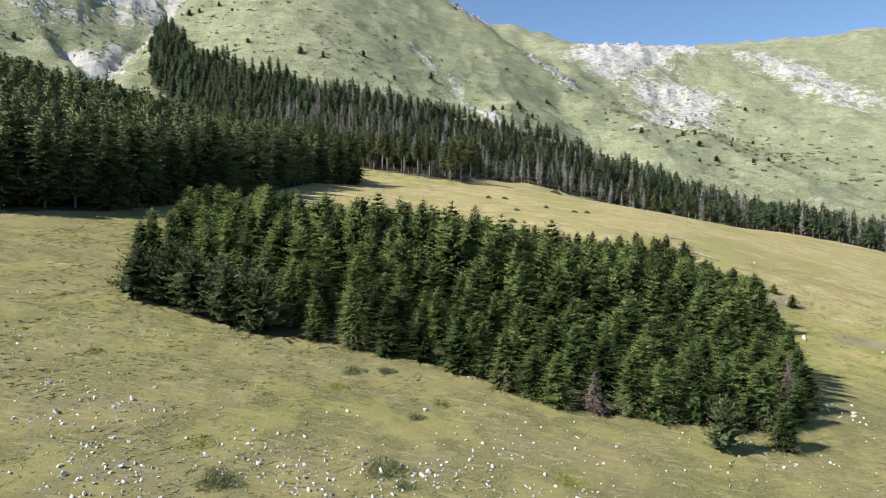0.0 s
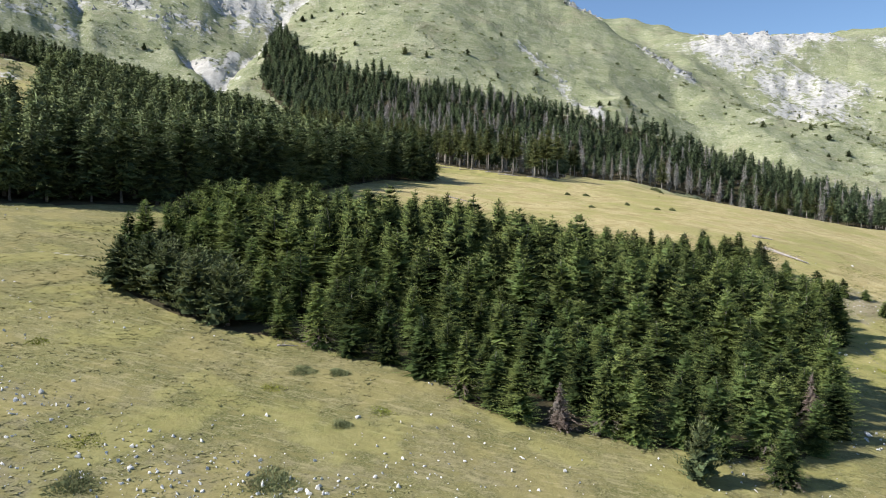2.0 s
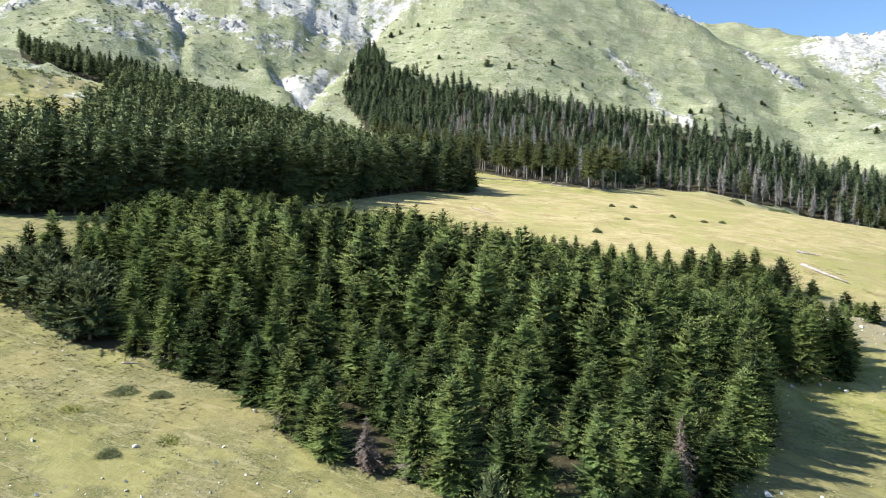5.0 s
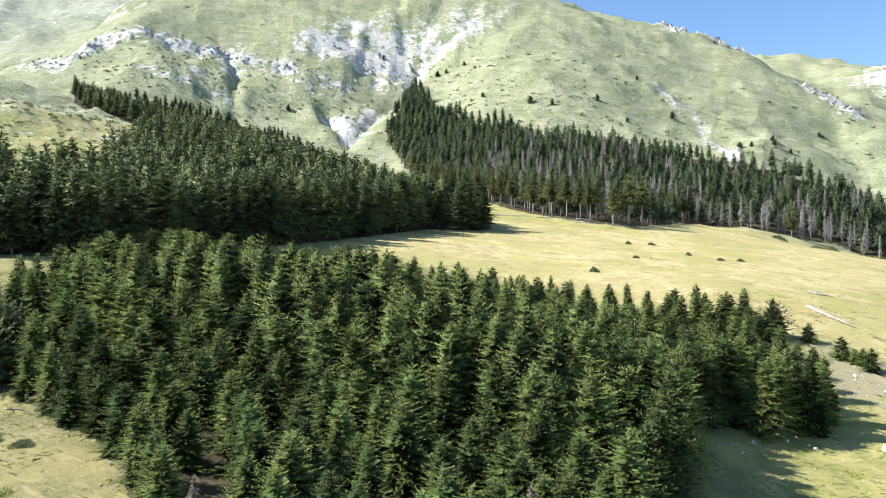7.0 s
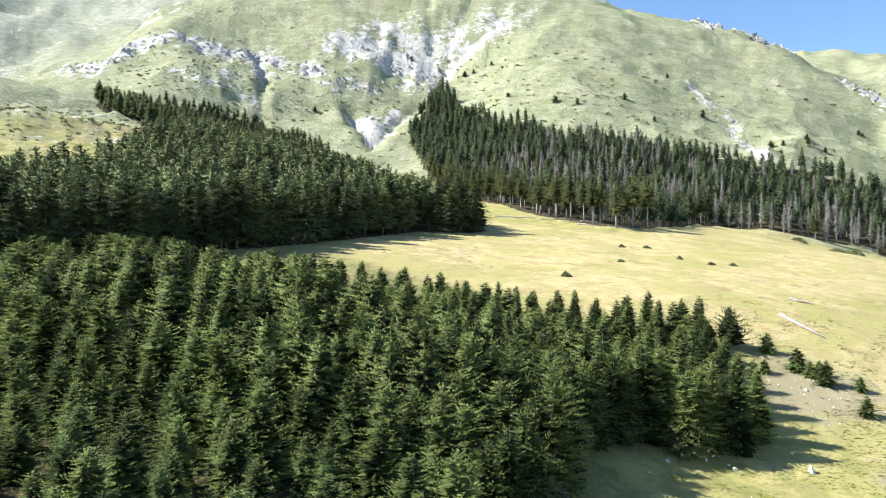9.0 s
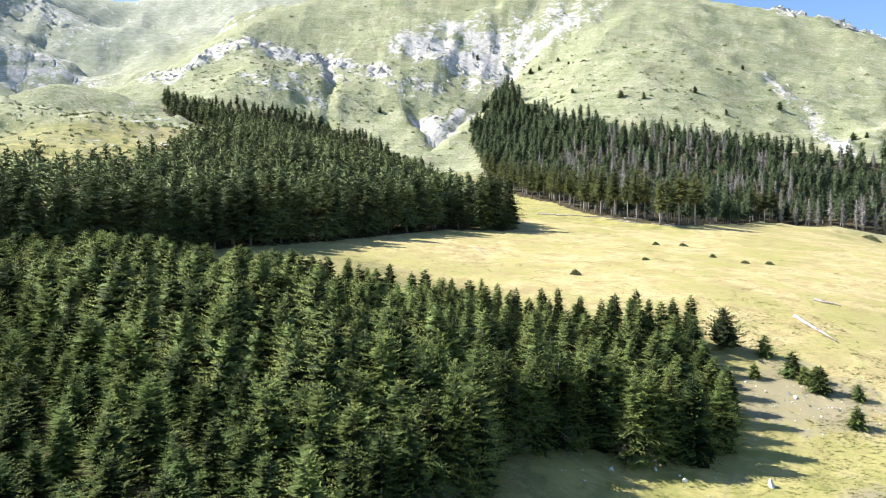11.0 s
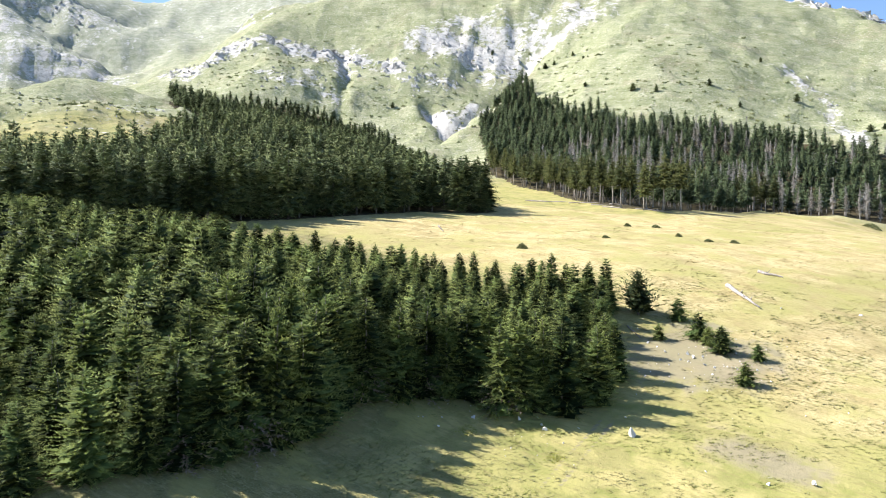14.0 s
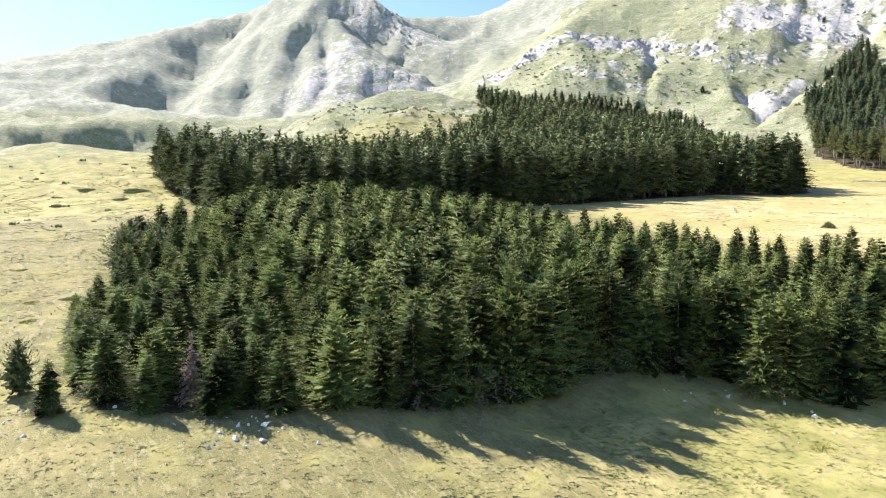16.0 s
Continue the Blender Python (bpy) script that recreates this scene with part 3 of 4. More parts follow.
def conifer_crown(rng, h, radius, clear, branches, twigs, shape=0.75, droop=0.25, rise=0.35, ragged=0.25, bare=0.0, scale=1.0, thin=0.2, base=0.45, core=True, whorl=0.0, wisp=6, lift=(-0.25, 0.75)):
    """Feathered branches that wind up the stem, in whorls where wanted; long ones below, short ones at the top."""
    g = np.random.default_rng(rng.randrange(1 << 30))
    up_axis = np.array((0.0, 0.0, 1.0))
    lean = np.array((g.uniform(-0.02, 0.02), g.uniform(-0.02, 0.02), 0.0))
    i = np.arange(branches)[g.random(branches) >= bare]
    n = len(i)
    f = np.minimum(1 - (1 - (i + g.random(n)) / branches) ** 0.72, 0.985)
    z = clear + (h - clear) * f
    if whorl:
        z = np.clip((np.floor(z / whorl) + 0.5) * whorl + g.normal(0, 0.16 * whorl, n), clear * 0.8, h * 0.985)
        f = np.clip((z - clear) / (h - clear), 0, 0.985)
    az = i * 2.39996 + g.uniform(-0.5, 0.5, n)
    out = np.stack([np.cos(az), np.sin(az), 0 * az], 1)
    side = np.stack([-out[:, 1], out[:, 0], 0 * az], 1)
    bulge = np.ones(n)
    for _ in range(5):
        bulge += g.uniform(-0.35, 0.3) * np.maximum(0, np.cos(az - g.uniform(0, 6.283))) * np.exp(-((f - g.uniform(0.1, 0.85)) / 0.16) ** 2)
    length = (radius * (1 - f) ** shape * np.minimum(1, base + f * 5) * bulge + 0.1 * scale) * g.uniform(1 - ragged, 1 + ragged * 0.55, n)
    up = rise * (f - 0.15) + g.uniform(-0.32, 0.32, n)
    start = z[:, None] * (up_axis + lean)
    tris, leaf_tones, faceto = [], [], []
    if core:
        # needles close to the stem, coloured dark to deepen the crown's inner shade
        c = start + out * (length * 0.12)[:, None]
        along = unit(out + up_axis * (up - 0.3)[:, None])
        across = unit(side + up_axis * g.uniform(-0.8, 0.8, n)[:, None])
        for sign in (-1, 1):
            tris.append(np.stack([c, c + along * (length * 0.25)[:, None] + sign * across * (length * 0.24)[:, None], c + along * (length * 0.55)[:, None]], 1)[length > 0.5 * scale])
            leaf_tones.append(np.zeros((int((length > 0.5 * scale).sum()), 3)))
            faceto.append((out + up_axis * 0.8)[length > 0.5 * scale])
    nt = np.maximum(2, np.round(twigs * length / radius)).astype(int)
    b = np.repeat(np.arange(n), nt + 1)
    k = np.concatenate([np.arange(m + 1) for m in nt])

    def along_branch(k):
        q = (k + 0.9) / (nt[b] + 0.9)
        raised = length[b] * (up[b] * q - droop * q * q + 0.22 * np.maximum(0, q - 0.7))
        return q, start[b] + out[b] * (length[b] * q)[:, None] + side[b] * (length[b] * 0.06 * np.sin(7 * q + az[b]))[:, None] + up_axis * raised[:, None]

    q, pt = along_branch(k)
    axis = np.where((k > 0)[:, None], unit(pt - along_branch(k - 1)[1]), out[b])
    m = len(b)
    size = scale * (0.3 + 0.3 * (1 - q)) * g.uniform(0.75, 1.3, m) * (0.72 + 0.28 * (1 - f[b]))
    for s_mid, s_end in list(zip((-1, 1, 0, -0.5, 0.5, 0), (-0.7, 0.7, 0, -0.35, 0.35, 0)))[:wisp]:
        s = np.where(k < nt[b], s_mid, s_end)
        d = unit(axis * np.where(s == 0, 0.9, 0.75)[:, None] + side[b] * (s * g.uniform(0.6, 1.2, m))[:, None] + up_axis * np.where(s == 0, g.uniform(0.2, 1.3, m), g.uniform(*lift, m))[:, None])
        w = unit(unit(np.cross(d, up_axis)) + up_axis * g.uniform(-0.8, 0.8, m)[:, None]) * (size * thin * g.uniform(0.6, 1.0, m))[:, None]
        foot = pt - d * (size * 0.2)[:, None] - axis * (size * g.uniform(0, 0.7, m))[:, None] + up_axis * (size * g.uniform(-0.22, 0.22, m))[:, None]
        tris.append(np.stack([foot - w, foot + w, foot + d * (size * g.uniform(0.8, 1.3, m))[:, None]], 1))
        # new tips pale; inner shoots dark, the crown's own shade put into colour
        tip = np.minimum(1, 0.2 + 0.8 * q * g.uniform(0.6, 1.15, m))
        leaf_tones.append(np.stack([0.15 + 0.3 * q, 0.15 + 0.3 * q, tip], 1))
        faceto.append(out[b] + up_axis * 0.8)
    # leader
    a = g.uniform(0, 6.283, 6)
    d = unit(np.stack([0.22 * np.cos(a), 0.22 * np.sin(a), 1 + 0 * a], 1))
    w = unit(np.cross(d, np.stack([np.sin(a), 1 + 0 * a, 0.2 + 0 * a], 1))) * 0.05 * scale
    foot = (h - 0.6 * scale + 0.08 * scale * np.arange(6))[:, None] * (up_axis + lean)
    tris.append(np.stack([foot - w, foot + w, foot + d * 0.7 * scale], 1))
    leaf_tones.append(np.tile((0.25, 0.25, 0.55), (6, 1)))
    faceto.append(np.stack([np.cos(a), np.sin(a), 0.5 + 0 * a], 1))
    tris, leaf_tones, faceto = np.concatenate(tris), np.concatenate(leaf_tones), np.concatenate(faceto)
    back = (np.cross(tris[:, 1] - tris[:, 0], tris[:, 2] - tris[:, 0]) * faceto).sum(1) < 0
    tris[back], leaf_tones[back] = tris[back][:, ::-1], leaf_tones[back][:, ::-1]
    verts = tris.reshape(-1, 3)
    return verts, np.arange(len(verts)).reshape(-1, 3), leaf_tones.ravel(), crown_normals(verts, h)


def tube(verts, faces, path, radii, sides=7):
    n = len(verts)
    for i, (p, r) in enumerate(zip(path, radii)):
        ahead = path[min(i + 1, len(path) - 1)] - path[max(i - 1, 0)]
        ahead.normalize()
        u = ahead.orthogonal().normalized()
        v = ahead.cross(u)
        for s in range(sides):
            a = 6.2832 * s / sides
            verts.append(p + u * (r * math.cos(a)) + v * (r * math.sin(a)))
    for i in range(len(path) - 1):
        for s in range(sides):
            t = (s + 1) % sides
            faces.append((n + i * sides + s, n + i * sides + t, n + (i + 1) * sides + t, n + (i + 1) * sides + s))
    faces.append(tuple(n + (len(path) - 1) * sides + s for s in range(sides)))
    faces.append(tuple(n + s for s in reversed(range(sides))))


def trunk_mesh(rng, h, r, stubs=0, sides=7):
    verts, faces = [], []
    path = [Vector((rng.uniform(-0.03, 0.03) * k, rng.uniform(-0.03, 0.03) * k, -0.4 + (h + 0.3) * k / 6)) for k in range(7)]
    tube(verts, faces, path, [r * (1.35 if k == 0 else 1 - 0.92 * k / 6) for k in range(7)], sides)
    for _ in range(stubs):
        z = rng.uniform(0.12, 0.92) * h
        az = rng.uniform(0, 6.283)
        o = Vector((math.cos(az), math.sin(az), rng.uniform(-0.5, 0.1)))
        reach = rng.uniform(0.35, 1.0) * 0.16 * h * (1 - 0.7 * z / h)
        b = Vector((0, 0, z))
        tube(verts, faces, [b, b + o * reach * 0.5, b + o * reach + Vector((0, 0, -0.1 * reach))], [r * 0.16, r * 0.11, r * 0.03], 3)
    return verts, faces


def tree(name, rng, crown, trunk, needles, bark):
    root = new(name)
    mesh_object("trunk", trunk[0], trunk[1], bark, root, True)
    if crown is not None:
        mesh_object("crown", crown[0], crown[1].tolist(), needles, root, False, (("leaf_tone", crown[2]),), crown[3])
    return root


def scatter(rng, poly, gap, limit=4000, tries=30000):
    """Points of an outline that keep a distance from one another."""
    xs, ys = [p[0] for p in poly], [p[1] for p in poly]
    cells, kept = {}, []
    cand = np.array([(rng.uniform(min(xs), max(xs)), rng.uniform(min(ys), max(ys))) for _ in range(tries)])
    ok = inside(cand[:, 0], cand[:, 1], poly)
    for x, y in cand[ok]:
        c = (int(x // gap), int(y // gap))
        near = [q for i in (-1, 0, 1) for j in (-1, 0, 1) for q in cells.get((c[0] + i, c[1] + j), ())]
        if all((q[0] - x) ** 2 + (q[1] - y) ** 2 > gap * gap for q in near):
            cells.setdefault(c, []).append((x, y))
            kept.append((float(x), float(y)))
            if len(kept) >= limit:
                break
    return kept


def wood(name, label, rng, pts, kinds, materials, low, high, sizes=None):
    """A far wood in one mesh, from a few crown shapes."""
    vs, fs, leaf_tones, mats, ns, base = [], [], [], [], [], 0
    zs = height(np.array([p[0] for p in pts]), np.array([p[1] for p in pts]))
    for i, ((x, y), z) in enumerate(zip(pts, zs)):
        v, f, a, k, n = kinds[rng.randrange(len(kinds))]
        s = sizes[i] if sizes else rng.uniform(low, high)
        w = s ** 0.7 * rng.uniform(0.95, 1.35) if sizes else s * rng.uniform(0.85, 1.15)
        turn = rng.uniform(0, 6.283)
        c, d = math.cos(turn), math.sin(turn)
        q = np.stack([x + w * (v[:, 0] * c - v[:, 1] * d), y + w * (v[:, 0] * d + v[:, 1] * c), z - 0.3 + s * v[:, 2]], 1)
        vs.append(q)
        fs.append(f + base)
        leaf_tones.append(a)
        mats.append(k)
        ns.append(np.stack([n[:, 0] * c - n[:, 1] * d, n[:, 0] * d + n[:, 1] * c, n[:, 2]], 1))
        base += len(v)
    v, f, a, k = np.concatenate(vs), np.concatenate(fs), np.concatenate(leaf_tones), np.concatenate(mats)
    me = bpy.data.meshes.new(name)
    me.vertices.add(len(v))
    me.vertices.foreach_set("co", v.astype(np.float32).ravel())
    me.loops.add(len(f) * 3)
    me.loops.foreach_set("vertex_index", f.astype(np.int32).ravel())
    me.polygons.add(len(f))
    me.polygons.foreach_set("loop_start", np.arange(0, len(f) * 3, 3, dtype=np.int32))
    for m in materials:
        me.materials.append(m)
    me.polygons.foreach_set("material_index", k.astype(np.int32))
    me.attributes.new("leaf_tone", "FLOAT", "POINT").data.foreach_set("value", a.astype(np.float32))
    me.attributes.new("custom_normal", "FLOAT_VECTOR", "POINT").data.foreach_set("vector", np.concatenate(ns).astype(np.float32).ravel())
    me.update(calc_edges=True)
    return tagged(new(name, me), label, "trees", kind="stuff")


def edge_distance(p, line):
    best = 1e9
    for (ax, ay), (bx, by) in zip(line, line[1:]):
        dx, dy = bx - ax, by - ay
        k = min(max(((p[0] - ax) * dx + (p[1] - ay) * dy) / (dx * dx + dy * dy), 0), 1)
        best = min(best, math.hypot(p[0] - ax - k * dx, p[1] - ay - k * dy))
    return best


# ---- the plantation ----
def stand_of(rng, spots, kinds, low, high, widen=(1.05, 1.35), sink=0.08, pool=None):
    """Sets copies of the kinds on the spots; the kinds themselves take the first ones."""
    free = list(kinds)
    ground = height(np.array([p[0] for p in spots]), np.array([p[1] for p in spots]))
    for (x, y), z in zip(spots, ground):
        m = Matrix.Translation((x, y, float(z) - sink)) @ pose(0, 0, 0, 0, 0, rng.uniform(0, 360))
        ob = free.pop() if free else copy_thing(rng.choice(pool or kinds), m)
        s = rng.uniform(low, high)
        ob.matrix_basis = m @ Matrix.Diagonal((s * rng.uniform(*widen), s * rng.uniform(*widen), s, 1))


def lower_part(crown, limit):
    """The shoots of a crown below a height, thinned out upwards."""
    verts, faces, leaf_tone, normals = crown
    tops = verts[:, 2].reshape(-1, 3).max(1)
    keep = np.repeat(tops < limit * (0.5 + 0.5 * ((np.arange(len(tops)) * 37) % 100) / 100), 3)
    return verts[keep], np.arange(int(keep.sum())).reshape(-1, 3), leaf_tone[keep], normals[keep]


def stand_height(x, y):
    """Height of the plantation: low along its south edge, tallest in the middle, low again to the north."""
    return float(6.4 + 6.0 * smooth(5, 28, y - 71) - 1.8 * smooth(10, 28, -x) * smooth(85, 95, y) - 5.2 * smooth(108, 146, y))


rng = random.Random(5)
PALE_BARK = bark_material("pale_spruce_bark", (0.16, 0.14, 0.12), (0.34, 0.31, 0.27))
spruces, shapes = [], []
for k in range(12):
    h = 10.0
    r = rng.uniform(2.7, 3.3)
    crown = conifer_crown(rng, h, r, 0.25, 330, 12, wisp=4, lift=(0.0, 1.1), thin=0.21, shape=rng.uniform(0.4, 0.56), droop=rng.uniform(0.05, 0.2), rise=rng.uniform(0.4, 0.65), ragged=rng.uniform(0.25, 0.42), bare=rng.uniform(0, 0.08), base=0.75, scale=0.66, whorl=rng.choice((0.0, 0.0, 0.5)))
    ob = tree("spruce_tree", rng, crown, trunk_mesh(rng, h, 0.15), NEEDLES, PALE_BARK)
    if 5 <= k < 8:
        low = lower_part(conifer_crown(rng, h, r * 1.03, 0.2, 130, 7, thin=0.14, shape=0.6, droop=0.3, rise=0.1, ragged=0.4, base=0.7, core=False), h * 0.36)
        mesh_object("lower_crown", low[0], low[1].tolist(), DEAD_NEEDLES, ob, False, (("leaf_tone", low[2]),), low[3])
    tagged(ob, "young green spruce growing in a dense plantation", "tree", "plantation spruces")
    spruces.append(ob)
    shapes.append((crown[0], crown[1], crown[2], np.zeros(len(crown[1]), int), crown[3]))


def plant(spots, kinds, pool, vary=(0.74, 1.1), widen=(0.95, 1.35)):
    """Sets spruces on the spots, as tall as the plantation is there."""
    free = list(kinds)
    ground = height(np.array([p[0] for p in spots]), np.array([p[1] for p in spots]))
    for (x, y), z in zip(spots, ground):
        m = Matrix.Translation((x, y, float(z) - 0.08)) @ pose(0, 0, 0, 0, 0, rng.uniform(0, 360))
        ob = free.pop() if free else copy_thing(rng.choice(pool), m)
        s = stand_height(x, y) / 10 * rng.uniform(*vary)
        w = s ** 0.7 * rng.uniform(*widen)
        ob.matrix_basis = m @ Matrix.Diagonal((w * rng.uniform(0.92, 1.08), w * rng.uniform(0.92, 1.08), s, 1))


FRONT = [(31.3, 63.6)]
PINES = [(-34.2, 79.6), (-30.6, 79.2), (-27.2, 77.2), (-23.4, 75.8), (-19.6, 75.6), (-31.5, 83.5), (-25.5, 80.6), (-22.0, 79.5)]
DEAD = [(14.3, 66.4), (36.2, 73.4)]
# trees whose tops stand out: x, y and the share of the stand's height there
LEADING = [(16.3, 96.8, 1.0), (10, 100, 0.97), (28.5, 76.9, 0.98), (34, 73.9, 0.85), (37.8, 78, 0.85), (11.6, 75.4, 1.03), (-7.2, 77.8, 1.04), (-1.4, 91.4, 0.78), (22.5, 84.7, 1.05), (-31.4, 104.5, 0.92), (-27.7, 111.8, 1.06), (23.6, 99.2, 1.06), (33.9, 101.7, 1.0), (45.3, 129.1, 1.04), (51, 140.8, 0.96), (7.3, 145.5, 0.88), (13.2, 149, 0.8), (51.7, 132.4, 1.0), (22.9, 147.2, 1.0), (31.8, 150.6, 1.05), (42.4, 156, 1.12), (48, 156.9, 0.98), (3.1, 145, 0.98), (17.7, 127.5, 0.94), (58.8, 135.2, 0.82), (-25, 118.2, 1.05), (47.5, 123.6, 1.0), (53, 125.5, 0.95), (33, 71, 0.92), (38.6, 74.8, 0.78), (30.4, 72.4, 0.98), (35.6, 70.2, 0.74), (34.6, 77, 1.0), (40.2, 79.5, 0.9), (36.4, 75.8, 0.9)]
taken = [p[:2] for p in LEADING]

rim = []
for (ax, ay), (bx, by) in zip(STAND, STAND[1:] + STAND[:1]):
    n = max(1, round(math.dist((ax, ay), (bx, by)) / 3.5))
    rim += [(ax + (bx - ax) * (k + 0.5) / n + rng.uniform(-0.5, 0.5) + (4 - ax) * (0.02 if ay < 76 or ax < 35 else 0.005), ay + (by - ay) * (k + 0.5) / n + rng.uniform(-0.6, 0.6) + (105 - ay) * 0.02) for k in range(n)]
rim = [p for p in rim if min(math.dist(p, q) for q in taken) > 2.4 and min(math.dist(p, q) for q in DEAD) > 1.9 and min(math.dist(p, q) for q in PINES) > 3.0]
spots = [p for p in scatter(rng, STAND, 3.35) if min(math.dist(p, q) for q in taken + rim + DEAD) > 2.6 and min(math.dist(p, q) for q in PINES) > 3.2]
for (x, y, share), ob in zip(LEADING, spruces[:5] + spruces[8:] + [None] * 30):
    plant([(x, y)], [ob] if ob else [], spruces[:5] + spruces[8:], (share, share))
plant(FRONT, spruces[5:6], spruces, (0.68, 0.7), (1.0, 1.1))
plant(rim, spruces[6:8], spruces[:9], (0.8, 1.04), (1.0, 1.3))
spots += [p for p in scatter(rng, STAND, 2.6) if p[0] > 10 and p[1] > 116 and min(math.dist(p, q) for q in taken + rim + spots) > 2.2]
# the closed middle of the stand, where no tree shows to its foot, is one wood
middle = [p for p in spots if edge_distance(p, STAND) > 11 and p[1] > 92 or p[1] > 116 and edge_distance(p, STAND) > 3]
plant([p for p in spots if p not in set(middle)], [], spruces[:5] + spruces[8:])
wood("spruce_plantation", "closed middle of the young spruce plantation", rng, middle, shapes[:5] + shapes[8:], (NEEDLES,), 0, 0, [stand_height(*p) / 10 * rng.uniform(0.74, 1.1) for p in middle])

# bushy pines at the west end and one alone in the pasture
pines = []
for k in range(3):
    crown = conifer_crown(rng, 6.4, 3.0, 0.7, 130, 6, shape=0.52, droop=-0.1, rise=0.5, ragged=0.5, scale=1.15, thin=0.24, base=0.55)
    ob = tree("pine_tree", rng, crown, trunk_mesh(rng, 6.4, 0.17, 6), PINE_NEEDLES, BARK)
    tagged(ob, "bushy green pine with branches down to the grass", "tree", "bushy pines")
    pines.append(ob)
stand_of(rng, PINES + [(54.6, 160.2)], pines, 0.95, 1.08)
stand_of(rng, [(24.9, 61.7)], [], 0.74, 0.76, (0.85, 0.95), pool=pines)

# dead young spruces between the green ones
dead_kinds = []
for k in range(2):
    crown = conifer_crown(rng, 5.4, 1.6, 0.3, 120, 6, shape=0.8, droop=0.45, rise=0.0, ragged=0.45, bare=0.08, scale=0.8, thin=0.2)
    ob = tree("dead_spruce", rng, crown, trunk_mesh(rng, 5.6, 0.11, 10), DEAD_NEEDLES, BARE_WOOD)
    tagged(ob, "small dead spruce with brown twigs among green trees", "tree", "dead young spruces")
    dead_kinds.append(ob)
stand_of(rng, DEAD[:1], dead_kinds[:1], 0.72, 0.76)
stand_of(rng, DEAD[1:], dead_kinds[1:], 1.05, 1.1, (0.75, 0.9))

# saplings in the pasture
saplings = []
for k in range(3):
    crown = conifer_crown(rng, 3.0, 1.7, 0.1, 110, 5, shape=0.45, rise=0.45, ragged=0.4, scale=0.6, thin=0.24, base=0.75)
    ob = tree("spruce_sapling", rng, crown, trunk_mesh(rng, 2.8, 0.06), NEEDLES, BARK)
    tagged(ob, "small green spruce sapling alone in dry grass", "tree", "saplings in the pasture")
    saplings.append(ob)
stand_of(rng, [(59.9, 153.0), (64.2, 156.4), (67.2, 156.6), (65.9, 155.2), (72.3, 154.1), (72.4, 146.1), (67.9, 153.6), (60.0, 161.6)], saplings, 0.62, 1.2)


# ---- the woods ----
def wood_kind(rng, h, r, clear, branches, twigs, scale, stem=0.16, **more):
    v, f, a, nv = conifer_crown(rng, h, r, clear, branches, twigs, thin=0.34, wisp=4, shape=rng.uniform(0.36, 0.56), ragged=0.4, scale=scale, **more)
    v, f, a, k = v.tolist(), f.tolist(), a.tolist(), [0] * len(f)
    n = len(v)
    for z, q in ((-0.6, stem), (h * 0.97, 0.03)):
        for t in (0.0, 1.571, 3.142, 4.712):
            v.append((q * math.cos(t), q * math.sin(t), z))
            a.append(0.0)
    for t in range(4):
        s = (t + 1) % 4
        f += [(n + t, n + s, n + 4 + s), (n + t, n + 4 + s, n + 4 + t)]
        k += [1, 1]
    nv = np.concatenate([nv, np.array([(math.cos(t), math.sin(t), 0) for t in (0.0, 1.571, 3.142, 4.712)] * 2)])
    return np.array(v), np.array(f), np.array(a), np.array(k), nv


rng = random.Random(9)
# west wood: its outer rows tree by tree, the rest as one wood
front_west = WOOD_WEST[-2:] + WOOD_WEST[:10]
pts_w = [(-31.5, 257.0), (-33.0, 263.5), (-37.0, 252.0), (-38.5, 259.0), (-43.0, 246.0), (-44.5, 255.0)]
pts_w += [p for p in scatter(rng, WOOD_WEST, 4.5, 2500, 60000) if min(math.dist(p, q) for q in pts_w) > 4]
outer = [p for p in pts_w if edge_distance(p, front_west) < 9]
inner = [p for p in pts_w if p not in set(outer)]
old_spruces = []
for k in range(7):
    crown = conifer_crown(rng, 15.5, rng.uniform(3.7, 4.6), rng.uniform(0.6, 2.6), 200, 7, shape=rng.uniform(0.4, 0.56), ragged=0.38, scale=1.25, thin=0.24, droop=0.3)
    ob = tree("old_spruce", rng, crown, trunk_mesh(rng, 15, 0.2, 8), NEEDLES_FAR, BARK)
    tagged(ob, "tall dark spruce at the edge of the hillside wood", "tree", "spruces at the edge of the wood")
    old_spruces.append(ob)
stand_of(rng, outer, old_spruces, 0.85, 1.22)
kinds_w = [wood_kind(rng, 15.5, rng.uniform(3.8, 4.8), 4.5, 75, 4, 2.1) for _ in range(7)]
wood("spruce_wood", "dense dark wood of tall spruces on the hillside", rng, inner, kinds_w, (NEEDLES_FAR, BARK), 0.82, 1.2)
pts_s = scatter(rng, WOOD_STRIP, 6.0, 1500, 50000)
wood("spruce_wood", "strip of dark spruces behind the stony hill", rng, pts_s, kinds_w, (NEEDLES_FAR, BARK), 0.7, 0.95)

# east wood: bare-stemmed rows along the pasture, some of the trees dead
front_east = WOOD_EAST[:13]
pts_e = scatter(rng, WOOD_EAST, 6.0, 2600, 70000)
outer = [p for p in pts_e if edge_distance(p, front_east) < 12 and not (332 < p[1] < 450 and p[0] > 6)]
inner = [p for p in pts_e if p not in set(outer)]
stems = []
